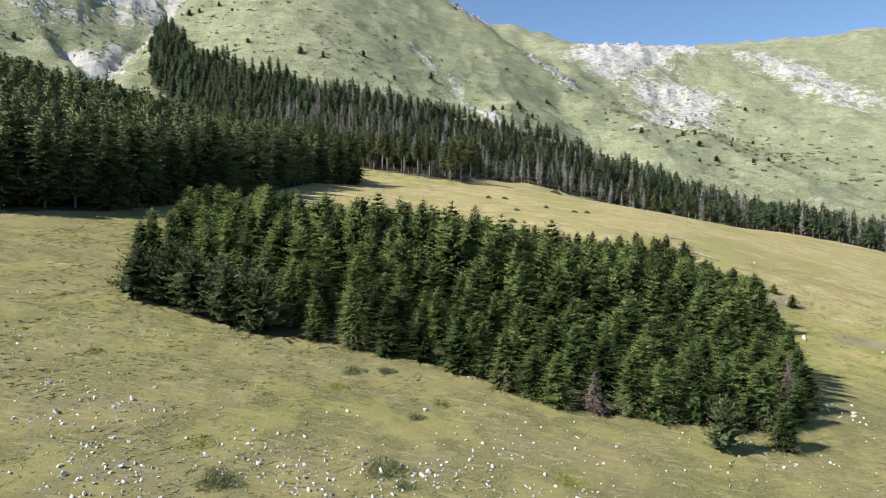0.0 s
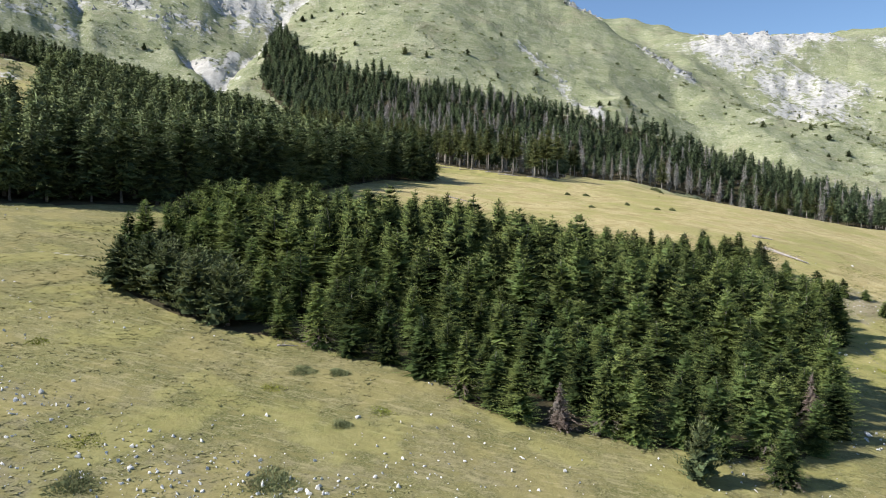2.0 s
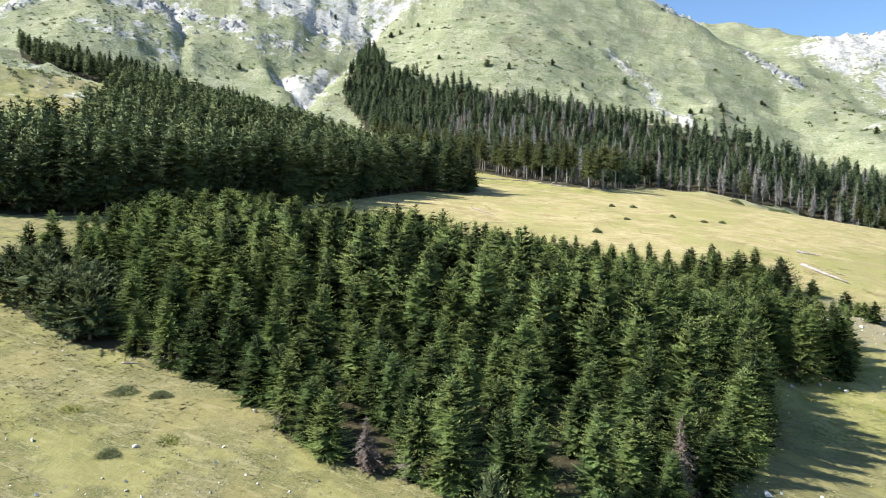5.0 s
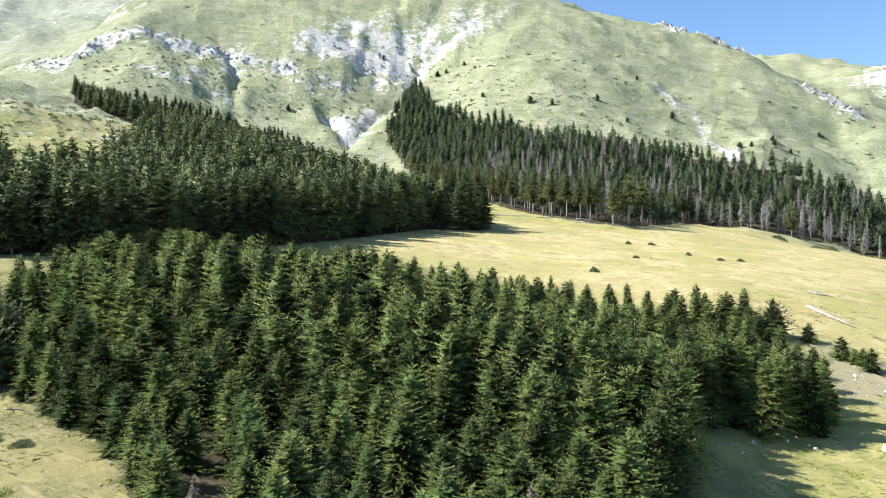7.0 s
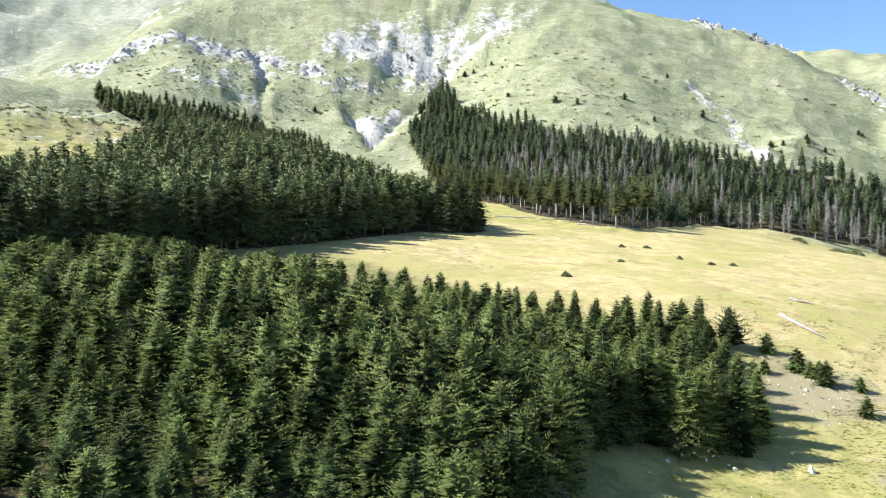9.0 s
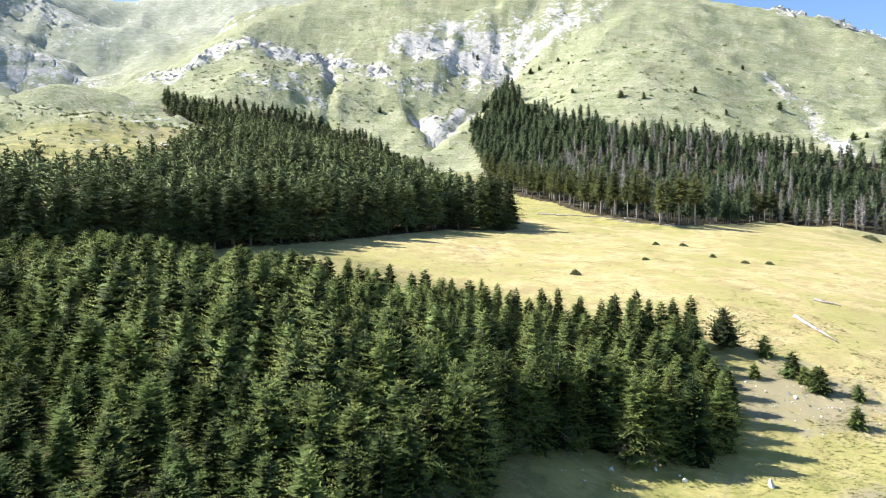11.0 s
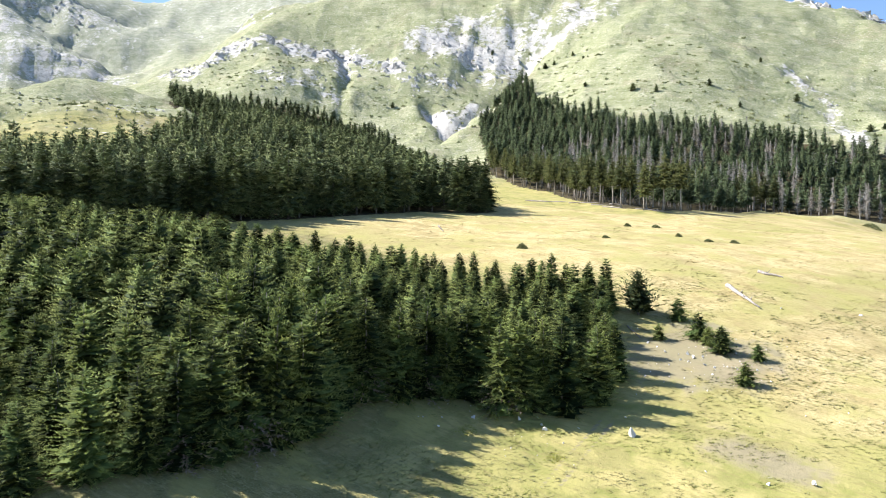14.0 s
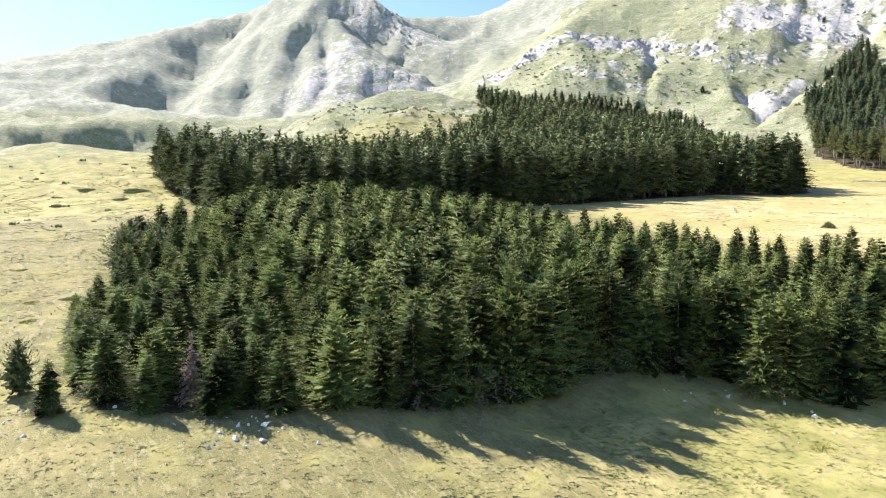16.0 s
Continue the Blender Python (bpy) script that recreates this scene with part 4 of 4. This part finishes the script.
for k in range(6):
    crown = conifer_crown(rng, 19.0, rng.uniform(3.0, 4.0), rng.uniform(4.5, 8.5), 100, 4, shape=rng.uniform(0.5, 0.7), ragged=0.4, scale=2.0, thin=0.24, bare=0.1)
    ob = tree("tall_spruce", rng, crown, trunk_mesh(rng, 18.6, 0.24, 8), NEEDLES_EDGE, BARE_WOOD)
    tagged(ob, "tall spruce with a bare pale stem at the wood's edge", "tree", "bare-stemmed spruces")
    stems.append(ob)
grey = []
for k in range(4):
    crown = conifer_crown(rng, 18.0, 2.2, 3.0, 120, 3, shape=0.6, ragged=0.5, scale=1.2, thin=0.2, bare=0.2, droop=0.4, rise=0.0)
    ob = tree("dead_tall_spruce", rng, crown, trunk_mesh(rng, 18.0, 0.3, 26), GREY_TWIGS, BARE_WOOD)
    tagged(ob, "dead grey spruce with bare twigs standing at the wood's edge", "tree", "dead spruces of the wood")
    grey.append(ob)
dead_spots = [p for i, p in enumerate(outer) if p[1] > 440 and p[0] > 24 and i % 5 != 1] + [p for i, p in enumerate(inner) if p[1] < 640 and p[0] > -130 and (i % 12 == 0 or (i % 3 == 0 and -120 < p[0] < 10 and 470 < p[1] < 600) or (i % 3 == 0 and math.sin(p[0] / 19) * math.sin(p[1] / 23 + 1) > 0.45))]
stand_of(rng, [p for p in outer if p not in set(dead_spots)], stems, 0.85, 1.12)
stand_of(rng, dead_spots, grey, 0.8, 1.1)
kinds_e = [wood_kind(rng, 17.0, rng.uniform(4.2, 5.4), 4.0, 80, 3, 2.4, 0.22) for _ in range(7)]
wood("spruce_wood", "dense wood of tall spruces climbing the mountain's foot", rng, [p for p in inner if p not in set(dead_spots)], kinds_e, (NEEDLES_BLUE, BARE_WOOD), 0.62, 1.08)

# single trees on the open mountain
crown = conifer_crown(rng, 6.0, 3.4, 0.2, 60, 3, shape=0.45, ragged=0.45, scale=2.0, thin=0.32, base=0.7)
alone = tree("mountain_pine", rng, crown, trunk_mesh(rng, 7, 0.2), PINE_NEEDLES, BARK)
tagged(alone, "lone dark pine on the open mountain slope", "tree", "pines on the mountain")
SLOPE_PINES = [(-247, 849), (-267, 864), (-203, 751), (-143, 725), (-121, 726), (-87, 785), (-60, 896), (52, 747), (83, 778), (138, 959), (-373, 855), (-378, 860), (-409, 690), (-299, 854), (-288, 856), (-51, 749), (-14, 823), (62, 749), (97, 781)]
HILL_PINES = [(339, 1067), (429, 1138), (304, 850), (230, 832), (457, 1057), (394, 866), (351, 809), (308, 806), (508, 945), (257, 820), (502, 1195), (142, 962), (82, 790), (216, 955), (456, 964), (358, 888), (296, 887), (330, 940), (400, 990), (280, 780), (420, 880)]
stand_of(rng, SLOPE_PINES + HILL_PINES, [alone], 0.55, 1.25, (0.8, 1.5), 0.2)


# ---- shrubs, stones, wood on the grass ----
def shrub(rng, name, label, r, h, group, x, y, material, n=170, size=0.3, kind=""):
    verts, faces, leaf_tone = [], [], []
    ground = height(x + np.array([0, r, -r, 0, 0]), y + np.array([0, 0, 0, r, -r]))
    slope_x, slope_y = (ground[1] - ground[2]) / (2 * r), (ground[3] - ground[4]) / (2 * r)
    for i in range(n):
        az, q = i * 2.39996, math.sqrt((i + 0.5) / n)
        rr = r * q * (1 + 0.25 * math.sin(3 * az + r) + rng.uniform(-0.15, 0.15))
        z = h * (1 - q * q) * rng.uniform(0.5, 1.1) - 0.05
        px, py = rr * math.cos(az), rr * math.sin(az)
        d = Vector((px * 0.7 / r + rng.uniform(-0.5, 0.5), py * 0.7 / r + rng.uniform(-0.5, 0.5), rng.uniform(0.3, 1.0))).normalized()
        w = d.cross(Vector((rng.uniform(-1, 1), rng.uniform(-1, 1), 0.3))).normalized()
        for _ in range(3):
            e = (d + Vector((rng.uniform(-0.6, 0.6), rng.uniform(-0.6, 0.6), rng.uniform(-0.2, 0.4)))).normalized()
            shoot(verts, faces, leaf_tone, Vector((px + rng.uniform(-0.15, 0.15), py + rng.uniform(-0.15, 0.15), z + px * slope_x + py * slope_y)) - e * 0.1, e, w, size * rng.uniform(0.5, 1.1), size * 0.16, rng.uniform(0.1, 0.5), rng.uniform(0.4, 1), Vector((px / r, py / r, 0.7)))
    ob = mesh_object(name, verts, faces, material, None, False, (("leaf_tone", leaf_tone),), crown_normals([v + Vector((0, 0, 0.3)) for v in verts], h + 0.3))
    ob.matrix_basis = pose(x, y, at(x, y))
    return tagged(ob, label, "shrub", group, kind)


rng = random.Random(21)
for x, y, r, h in ((-3.9, 49.7, 1.9, 0.26), (-14.4, 44.8, 1.5, 0.2), (-8.5, 67.8, 1.3, 0.25), (-5.5, 68.6, 0.9, 0.28), (-2.3, 59.3, 0.9, 0.25), (-2.6, 47.6, 0.8, 0.2)):
    shrub(rng, "juniper_shrub", "low dark green juniper cushion in the grass", r, h, "juniper cushions", x, y, SHRUB, int(300 * r + 160), 0.24)
for x, y, r, h in ((18.7, 191.3, 1.1, 1.1), (16.6, 261.8, 0.9, 1.0), (35.8, 247.3, 0.8, 1.0), (23.5, 226.9, 0.9, 0.7), (49.9, 246.3, 1.0, 0.8), (44.7, 242.2, 1.0, 0.7), (23.2, 267.9, 1.2, 0.8), (-140, 93.5, 3.4, 0.6), (-146, 80.5, 2.4, 0.5), (-123, 71.6, 1.5, 0.4), (-128, 88, 2.0, 0.4), (86, 420, 4, 2.6), (96, 455, 5, 3.4), (112, 440, 4.5, 2.4), (70, 440, 3.5, 2.0)):
    shrub(rng, "pasture_bush", "small dark bush standing in the dry pasture", r, h, "bushes in the pasture", x, y, SHRUB, int(150 * r + 160), 0.26 + 0.08 * r)
TURF_GREEN = needle_material("yellow_green_herbs", (0.12, 0.14, 0.02), (0.33, 0.33, 0.06))
for x, y, r in ((-9.6, 63.3, 1.3), (0.0, 62.8, 1.2), (-17.2, 49.5, 1.6), (9.5, 51.5, 1.4), (-31, 62.5, 1.3), (61, 118, 1.5), (52, 116.6, 1.8)):
    shrub(rng, "herb_patch", "patch of yellow-green herbs in the turf", r, 0.16, "herb patches", x, y, TURF_GREEN, 220, 0.22, "stuff")


def stone_shapes(rng, count=7):
    """Rough blocks with chipped faces, about one metre wide."""
    shapes = []
    for _ in range(count):
        bm = bmesh.new()
        bmesh.ops.create_icosphere(bm, subdivisions=2, radius=0.8)
        cuts = [(Vector((rng.gauss(0, 1), rng.gauss(0, 1), rng.gauss(0.2, 0.7))).normalized(), rng.uniform(0.12, 0.36)) for _ in range(16)]
        for v in bm.verts:
            for n, d in cuts:
                over = v.co.dot(n) - d
                if over > 0:
                    v.co -= n * over
            v.co += Vector((rng.uniform(-1, 1), rng.uniform(-1, 1), rng.uniform(-1, 1))) * 0.012
            v.co.z *= 0.72
        shapes.append((np.array([tuple(v.co) for v in bm.verts]), np.array([[v.index for v in f.verts] for f in bm.faces])))
        bm.free()
    return shapes


SHAPES = stone_shapes(random.Random(3))
stone_meshes = []
for v, f in SHAPES:
    me = bpy.data.meshes.new("stone")
    me.from_pydata(v, [], f.tolist())
    me.materials.append(STONE)
    stone_meshes.append(me)


def stone(rng, x, y, width, label="pale limestone block lying in the grass", group="limestone blocks", tall=1.0):
    size = (0.95 if y < 70 else 1.35) * width
    ob = new("stone", stone_meshes[rng.randrange(len(stone_meshes))])
    ob.matrix_basis = Matrix.LocRotScale((x, y, at(x, y) + 0.06 * size), Euler((rng.uniform(-0.3, 0.3), rng.uniform(-0.3, 0.3), rng.uniform(0, 6.28))), (size, size * rng.uniform(0.6, 1.0), size * tall * rng.uniform(0.7, 1.1)))
    return tagged(ob, label, "rock", group)


stone(rng, 65.4, 126.9, 1.3, "large white limestone boulder standing in green grass", "", 2.3)
for x, y, s in ((-35.3, 60.8, 0.7), (-24.1, 43.5, 1.0), (-23.3, 42.6, 1.1), (-21.7, 44.5, 0.9), (-20.7, 44.5, 1.15), (-23.4, 50.5, 0.8), (-22.9, 46.8, 0.55), (-19.8, 53.5, 0.6), (-12.3, 49.7, 0.35), (-13.4, 46.1, 0.6), (-8.8, 45.3, 0.75), (-7.4, 47.0, 0.7), (-1.2, 51.3, 0.45), (-2.1, 48.1, 0.55), (8.6, 61.0, 0.5), (2.4, 54.5, 0.5),
                (65.3, 150.1, 1.0), (64.4, 150.6, 0.8), (67.1, 148.6, 0.7), (61.7, 149.7, 0.6), (59.0, 151.1, 0.7), (68.2, 148.6, 0.5), (66.2, 150.9, 0.6), (60.4, 150.6, 0.45),
                (50.6, 120.0, 0.8), (54.5, 123.0, 0.9), (57.5, 122.9, 0.9), (56.8, 123.5, 0.6), (42.6, 77.3, 1.1), (41.9, 75.5, 0.7), (44.0, 74.7, 0.8), (45.0, 76.4, 1.0), (42.1, 76.2, 0.5), (43.2, 75.4, 0.4), (44.3, 72.8, 0.5), (43.4, 73.6, 0.4), (31.0, 60.6, 0.5), (33.4, 60.8, 0.5), (34.8, 61.6, 0.4), (81.6, 185.6, 1.0), (81.8, 127.3, 1.1), (78.4, 125.0, 0.6)):
    stone(rng, x, y, s)


def many_stones(name, label, rng, spots, material=STONE, sit=0.1):
    """Stones too many to count, in one mesh: x, y, size each."""
    vs, fs, base = [], [], 0
    xy = np.array([(p[0], p[1]) for p in spots])
    zs = height(xy[:, 0], xy[:, 1])
    for (x, y, s), z in zip(spots, zs):
        v, f = SHAPES[rng.randrange(len(SHAPES))]
        t = rng.uniform(0, 6.283)
        c, d = math.cos(t), math.sin(t)
        k = rng.uniform(0.45, 1.0)
        u = rng.uniform(0.6, 1.2)
        vs.append(np.stack([x + s * (v[:, 0] * c - k * v[:, 1] * d), y + s * (v[:, 0] * d + k * v[:, 1] * c), z + sit * s + s * u * v[:, 2]], 1))
        fs.append(f + base)
        base += len(v)
    ob = mesh_object(name, np.concatenate(vs), np.concatenate(fs).tolist(), material)
    return tagged(ob, label, "rocks", kind="stuff")


def stone_field(rng):
    spots = []
    xs = np.array([rng.uniform(-60, 40) for _ in range(14000)])
    ys = np.array([rng.uniform(22, 72) for _ in range(14000)])
    for x, y, p in zip(xs.tolist(), ys.tolist(), fbm(xs, ys, 9, 3, 77).tolist()):
        if len(spots) < 2400 and rng.random() < max(0, p - 0.4) * 7 * (1 if y < 52 - 0.12 * x else 0.1):
            spots.append((x, y, min(0.9, 0.17 + 0.16 * rng.expovariate(1.0))))
    for cx, cy, r, n in ((65, 150, 5, 60), (70, 146, 6, 40), (55, 122, 5, 30), (43.5, 75, 2.5, 40), (-60, 70, 18, 120), (75, 160, 12, 40), (80, 100, 25, 40), (-22, 43.6, 2.2, 90), (-23.5, 47, 3, 50), (-14, 45.5, 2.6, 60), (-8, 46.5, 2.2, 70), (-1, 50, 2.5, 60), (3, 54, 3, 40), (8, 52, 4, 50), (-34, 60, 4, 40), (14, 57, 4, 30), (28, 58, 5, 40)):
        spots += [(rng.gauss(cx, r), rng.gauss(cy, r), min(0.6, 0.16 + 0.17 * rng.expovariate(1.0))) for _ in range(n)]
    return spots


many_stones("scattered_stones", "small pale stones scattered over the turf", rng, stone_field(rng))


def outcrop(rng, line, width, count, low, high):
    spots = []
    for _ in range(count):
        k = rng.randrange(len(line) - 1)
        (ax, ay), (bx, by) = line[k], line[k + 1]
        q = rng.random()
        spots.append((ax + (bx - ax) * q + rng.gauss(0, width), ay + (by - ay) * q + rng.gauss(0, width), rng.uniform(low, high) * rng.uniform(0.5, 1.2)))
    return spots


def low_scrub(rng, name, label, cx, cy, rx, ry, count, size):
    """Cushions of dwarf juniper too many to count, as low five-sided tufts."""
    verts, faces, tone = [], [], []
    xs = np.array([rng.gauss(cx, rx) for _ in range(count)])
    ys = np.array([rng.gauss(cy, ry) for _ in range(count)])
    for x, y, z in zip(xs, ys, height(xs, ys)):
        r = size * rng.uniform(0.4, 1.2)
        for _ in range(14):
            a, q = rng.uniform(0, 6.283), r * math.sqrt(rng.random())
            d = Vector((rng.uniform(-0.6, 0.6), rng.uniform(-0.6, 0.6), 1)).normalized()
            w = d.cross(Vector((rng.uniform(-1, 1), rng.uniform(-1, 1), 0))).normalized()
            shoot(verts, faces, tone, Vector((x + q * math.cos(a), y + q * math.sin(a), z - 0.15)), d, w, r * rng.uniform(0.5, 1.0), r * 0.35, 0.2, rng.uniform(0.3, 1), Vector((d.x, d.y, 0.3)))
    ob = mesh_object(name, verts, faces, SHRUB, None, False, (("leaf_tone", tone),))
    return tagged(ob, label, "shrubs", kind="stuff")


low_scrub(rng, "juniper_scrub", "dark juniper cushions dotted over the stony hill", -235, 245, 50, 35, 420, 1.3)
low_scrub(rng, "juniper_scrub", "low green scrub dotted over the mountain slope", -200, 760, 170, 90, 600, 2.4)
low_scrub(rng, "juniper_scrub", "low green scrub on the grassy spur", -500, 640, 70, 45, 320, 2.0)
low_scrub(rng, "juniper_scrub", "low green scrub on the far hill", 380, 1000, 130, 130, 500, 3.0)
low_scrub(rng, "juniper_scrub", "low cushions in the dry pasture", -140, 70, 40, 18, 60, 0.9)
CRAG = limestone_material("cliff_limestone", 0.3, 0.6)
for label, line, width, count, low, high in (
        ("broken limestone crags along the mountain spur", [(-745, 627), (-674, 615), (-657, 663), (-626, 699), (-600, 716), (-550, 761)], 9, 210, 5, 17),
        ("grey rocky flank of the mountain spur", [(-589, 721), (-574, 734), (-543, 733), (-504, 711), (-470, 660)], 14, 120, 4, 11),
        ("grey limestone knoll on the grassy spur", [(-540, 620), (-515, 634)], 7, 40, 5, 12),
        ("limestone cliff above the green slope", [(-522, 756), (-490, 759), (-455, 759)], 6, 75, 7, 18),
        ("limestone ledges on the mountain", [(-425, 736), (-392, 775)], 9, 60, 5, 13),
        ("pale limestone crags over the scree", [(-453, 830), (-417, 837), (-358, 851), (-418, 880)], 16, 130, 4, 13),
        ("jagged limestone crest on the skyline", [(-68, 1200), (10, 1207), (72, 1225)], 6, 90, 14, 34),
        ("limestone rib running down the mountain", [(134, 1126), (158, 1081), (190, 1050)], 7, 90, 10, 26),
        ("weathered boulders on the stony hill", [(-205, 232), (-231, 245), (-290, 280)], 22, 420, 0.8, 3.0),
        ("limestone boulders below the scree strip", [(-37, 915), (-10, 857), (14, 832), (48, 690)], 10, 130, 2, 6),
        ("stony limestone dome of the far hill", [(300, 1358), (382, 1430), (480, 1525)], 45, 420, 3, 10),
        ("limestone cliffs on the far hillside", [(361, 1244), (424, 1277), (445, 1241), (341, 1094)], 28, 240, 3, 12),
        ("limestone slabs high on the far hill", [(655, 1512), (661, 1374), (716, 1280)], 40, 200, 4, 13),
        ("grey crags in the mountain ravine", [(-1000, 700), (-880, 760), (-751, 795)], 22, 130, 6, 18),
        ("crags on the flank of the great mountain", [(-1480, 780), (-1380, 830), (-1300, 860)], 40, 120, 8, 26),
        ("pale rocks in the gully", [(-365, 705), (-345, 720), (-320, 677), (-335, 764), (-343, 809)], 8, 140, 1.5, 6)):
    many_stones("limestone_crags", label, rng, outcrop(rng, line, width * 1.35, int(count * 1.9), low * 0.5, high * 1.15), CRAG, -0.2)


def log(name, label, a, b, r, stubs, rng):
    verts, faces = [], []
    pa, pb = Vector((*a, at(*a) + r * 0.7)), Vector((*b, at(*b) + r * 0.5))
    path = [pa.lerp(pb, k / 7) + Vector((rng.uniform(-r, r) * 0.6, rng.uniform(-r, r) * 0.6, 0)) for k in range(8)]
    for p in path:
        p.z = at(p.x, p.y) + r * 0.7
    tube(verts, faces, path, [r * (1 - 0.75 * k / 7) for k in range(8)], 8)
    for _ in range(stubs):
        k = rng.randrange(1, 7)
        d = Vector((rng.uniform(-1, 1), rng.uniform(-1, 1), rng.uniform(0.2, 1.0))).normalized()
        q = path[k]
        n = rng.uniform(0.5, 1.3)
        tube(verts, faces, [q, q + d * n * 0.6, q + d * n], [r * 0.3, r * 0.2, r * 0.06], 4)
    origin = path[3].copy()
    ob = mesh_object(name, [v - origin for v in verts], faces, BARE_WOOD, None, True)
    ob.matrix_basis = pose(*origin)
    return tagged(ob, label, "log")


log("fallen_log", "bleached fallen log lying in dry grass", (61.6, 185.0), (68.7, 174.9), 0.42, 7, rng)
log("fallen_log", "long bleached trunk half sunk in straw-coloured grass", (63.3, 202.5), (68.2, 201.0), 0.36, 3, rng)
log("deadwood", "thin grey branch fallen beside the plantation", (54.9, 154.7), (58.2, 151.4), 0.12, 6, rng)
log("fallen_log", "pale thin trunk lying across the pasture", (-18.3, 213.6), (-9.2, 202.5), 0.22, 2, rng)
log("deadwood", "forked bare branch leaning at the plantation's foot", (-13.1, 72.6), (-11.2, 73.6), 0.1, 5, rng)
for k in range(14):
    q = rng.random()
    x, y = -52 + 66 * q + rng.uniform(-3, 3), 338 - 16 * q + rng.uniform(-12, -2)
    t = rng.uniform(-0.6, 0.6)
    log("fallen_log", "pale windthrown trunk at the foot of the wood", (x, y), (x + 7 * math.cos(t), y + 7 * math.sin(t)), 0.25, 3, rng)


# ---- grass tufts on the near turf ----
def grass(rng, name, label, material, count, box, low, high, bound):
    """Low tufts of grass: six blades that fan out."""
    n = 0
    verts, faces, tone = [], [], []
    xs = np.array([rng.uniform(box[0], box[2]) for _ in range(count)])
    ys = np.array([rng.uniform(box[1], box[3]) for _ in range(count)])
    keep = ~inside(xs, ys, STAND) & ~inside(xs, ys, WOOD_WEST) & ~inside(xs, ys, WOOD_EAST)
    keep &= fbm(xs, ys, 4.5 * high / 0.3, 3, 91) > bound
    xs, ys = xs[keep], ys[keep]
    zs = height(xs, ys)
    for x, y, z in zip(xs.tolist(), ys.tolist(), zs.tolist()):
        r, g, turn = rng.uniform(low, high), rng.random(), rng.uniform(0, 6.283)
        for k in range(6):
            a = turn + k * 1.0472 + rng.uniform(-0.4, 0.4)
            c, s = math.cos(a), math.sin(a)
            q, w, lift = r * rng.uniform(0.6, 1.4), r * rng.uniform(0.2, 0.4), r * rng.uniform(0.05, 0.16)
            verts += [(x - s * w, y + c * w, z - 0.04), (x + s * w, y - c * w, z - 0.04), (x + c * q, y + s * q, z + lift)]
            # each tuft has one random tone, darker at the foot than the tip
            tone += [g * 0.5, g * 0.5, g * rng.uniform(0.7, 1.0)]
            faces.append((n, n + 1, n + 2))
            n += 3
    normals = np.array([(0.12, 0.12, 1.0), (-0.12, 0.05, 1.0), (0.0, -0.12, 1.0)] * (n // 3))
    ob = mesh_object(name, verts, faces, material, None, False, (("leaf_tone", tone),), normals / np.linalg.norm(normals, axis=1, keepdims=True))
    return tagged(ob, label, "grass", kind="stuff")


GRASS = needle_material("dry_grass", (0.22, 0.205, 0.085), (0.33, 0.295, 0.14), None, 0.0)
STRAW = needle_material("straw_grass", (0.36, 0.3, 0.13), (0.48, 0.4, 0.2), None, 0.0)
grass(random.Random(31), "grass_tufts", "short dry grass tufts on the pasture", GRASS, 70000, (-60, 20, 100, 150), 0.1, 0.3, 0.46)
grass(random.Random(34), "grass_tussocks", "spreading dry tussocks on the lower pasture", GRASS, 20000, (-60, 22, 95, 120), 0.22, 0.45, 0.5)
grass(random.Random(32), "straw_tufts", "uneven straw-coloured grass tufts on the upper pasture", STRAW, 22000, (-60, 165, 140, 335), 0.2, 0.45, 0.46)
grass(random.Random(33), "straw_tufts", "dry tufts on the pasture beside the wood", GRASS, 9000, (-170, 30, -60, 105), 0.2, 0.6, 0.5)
HERB_BLADES = needle_material("green_herb_blades", (0.17, 0.18, 0.045), (0.34, 0.33, 0.09), None, 0.0)
grass(random.Random(35), "herb_tufts", "yellow-green herbs and grass on the east pasture", HERB_BLADES, 26000, (44, 96, 118, 192), 0.15, 0.4, 0.52)
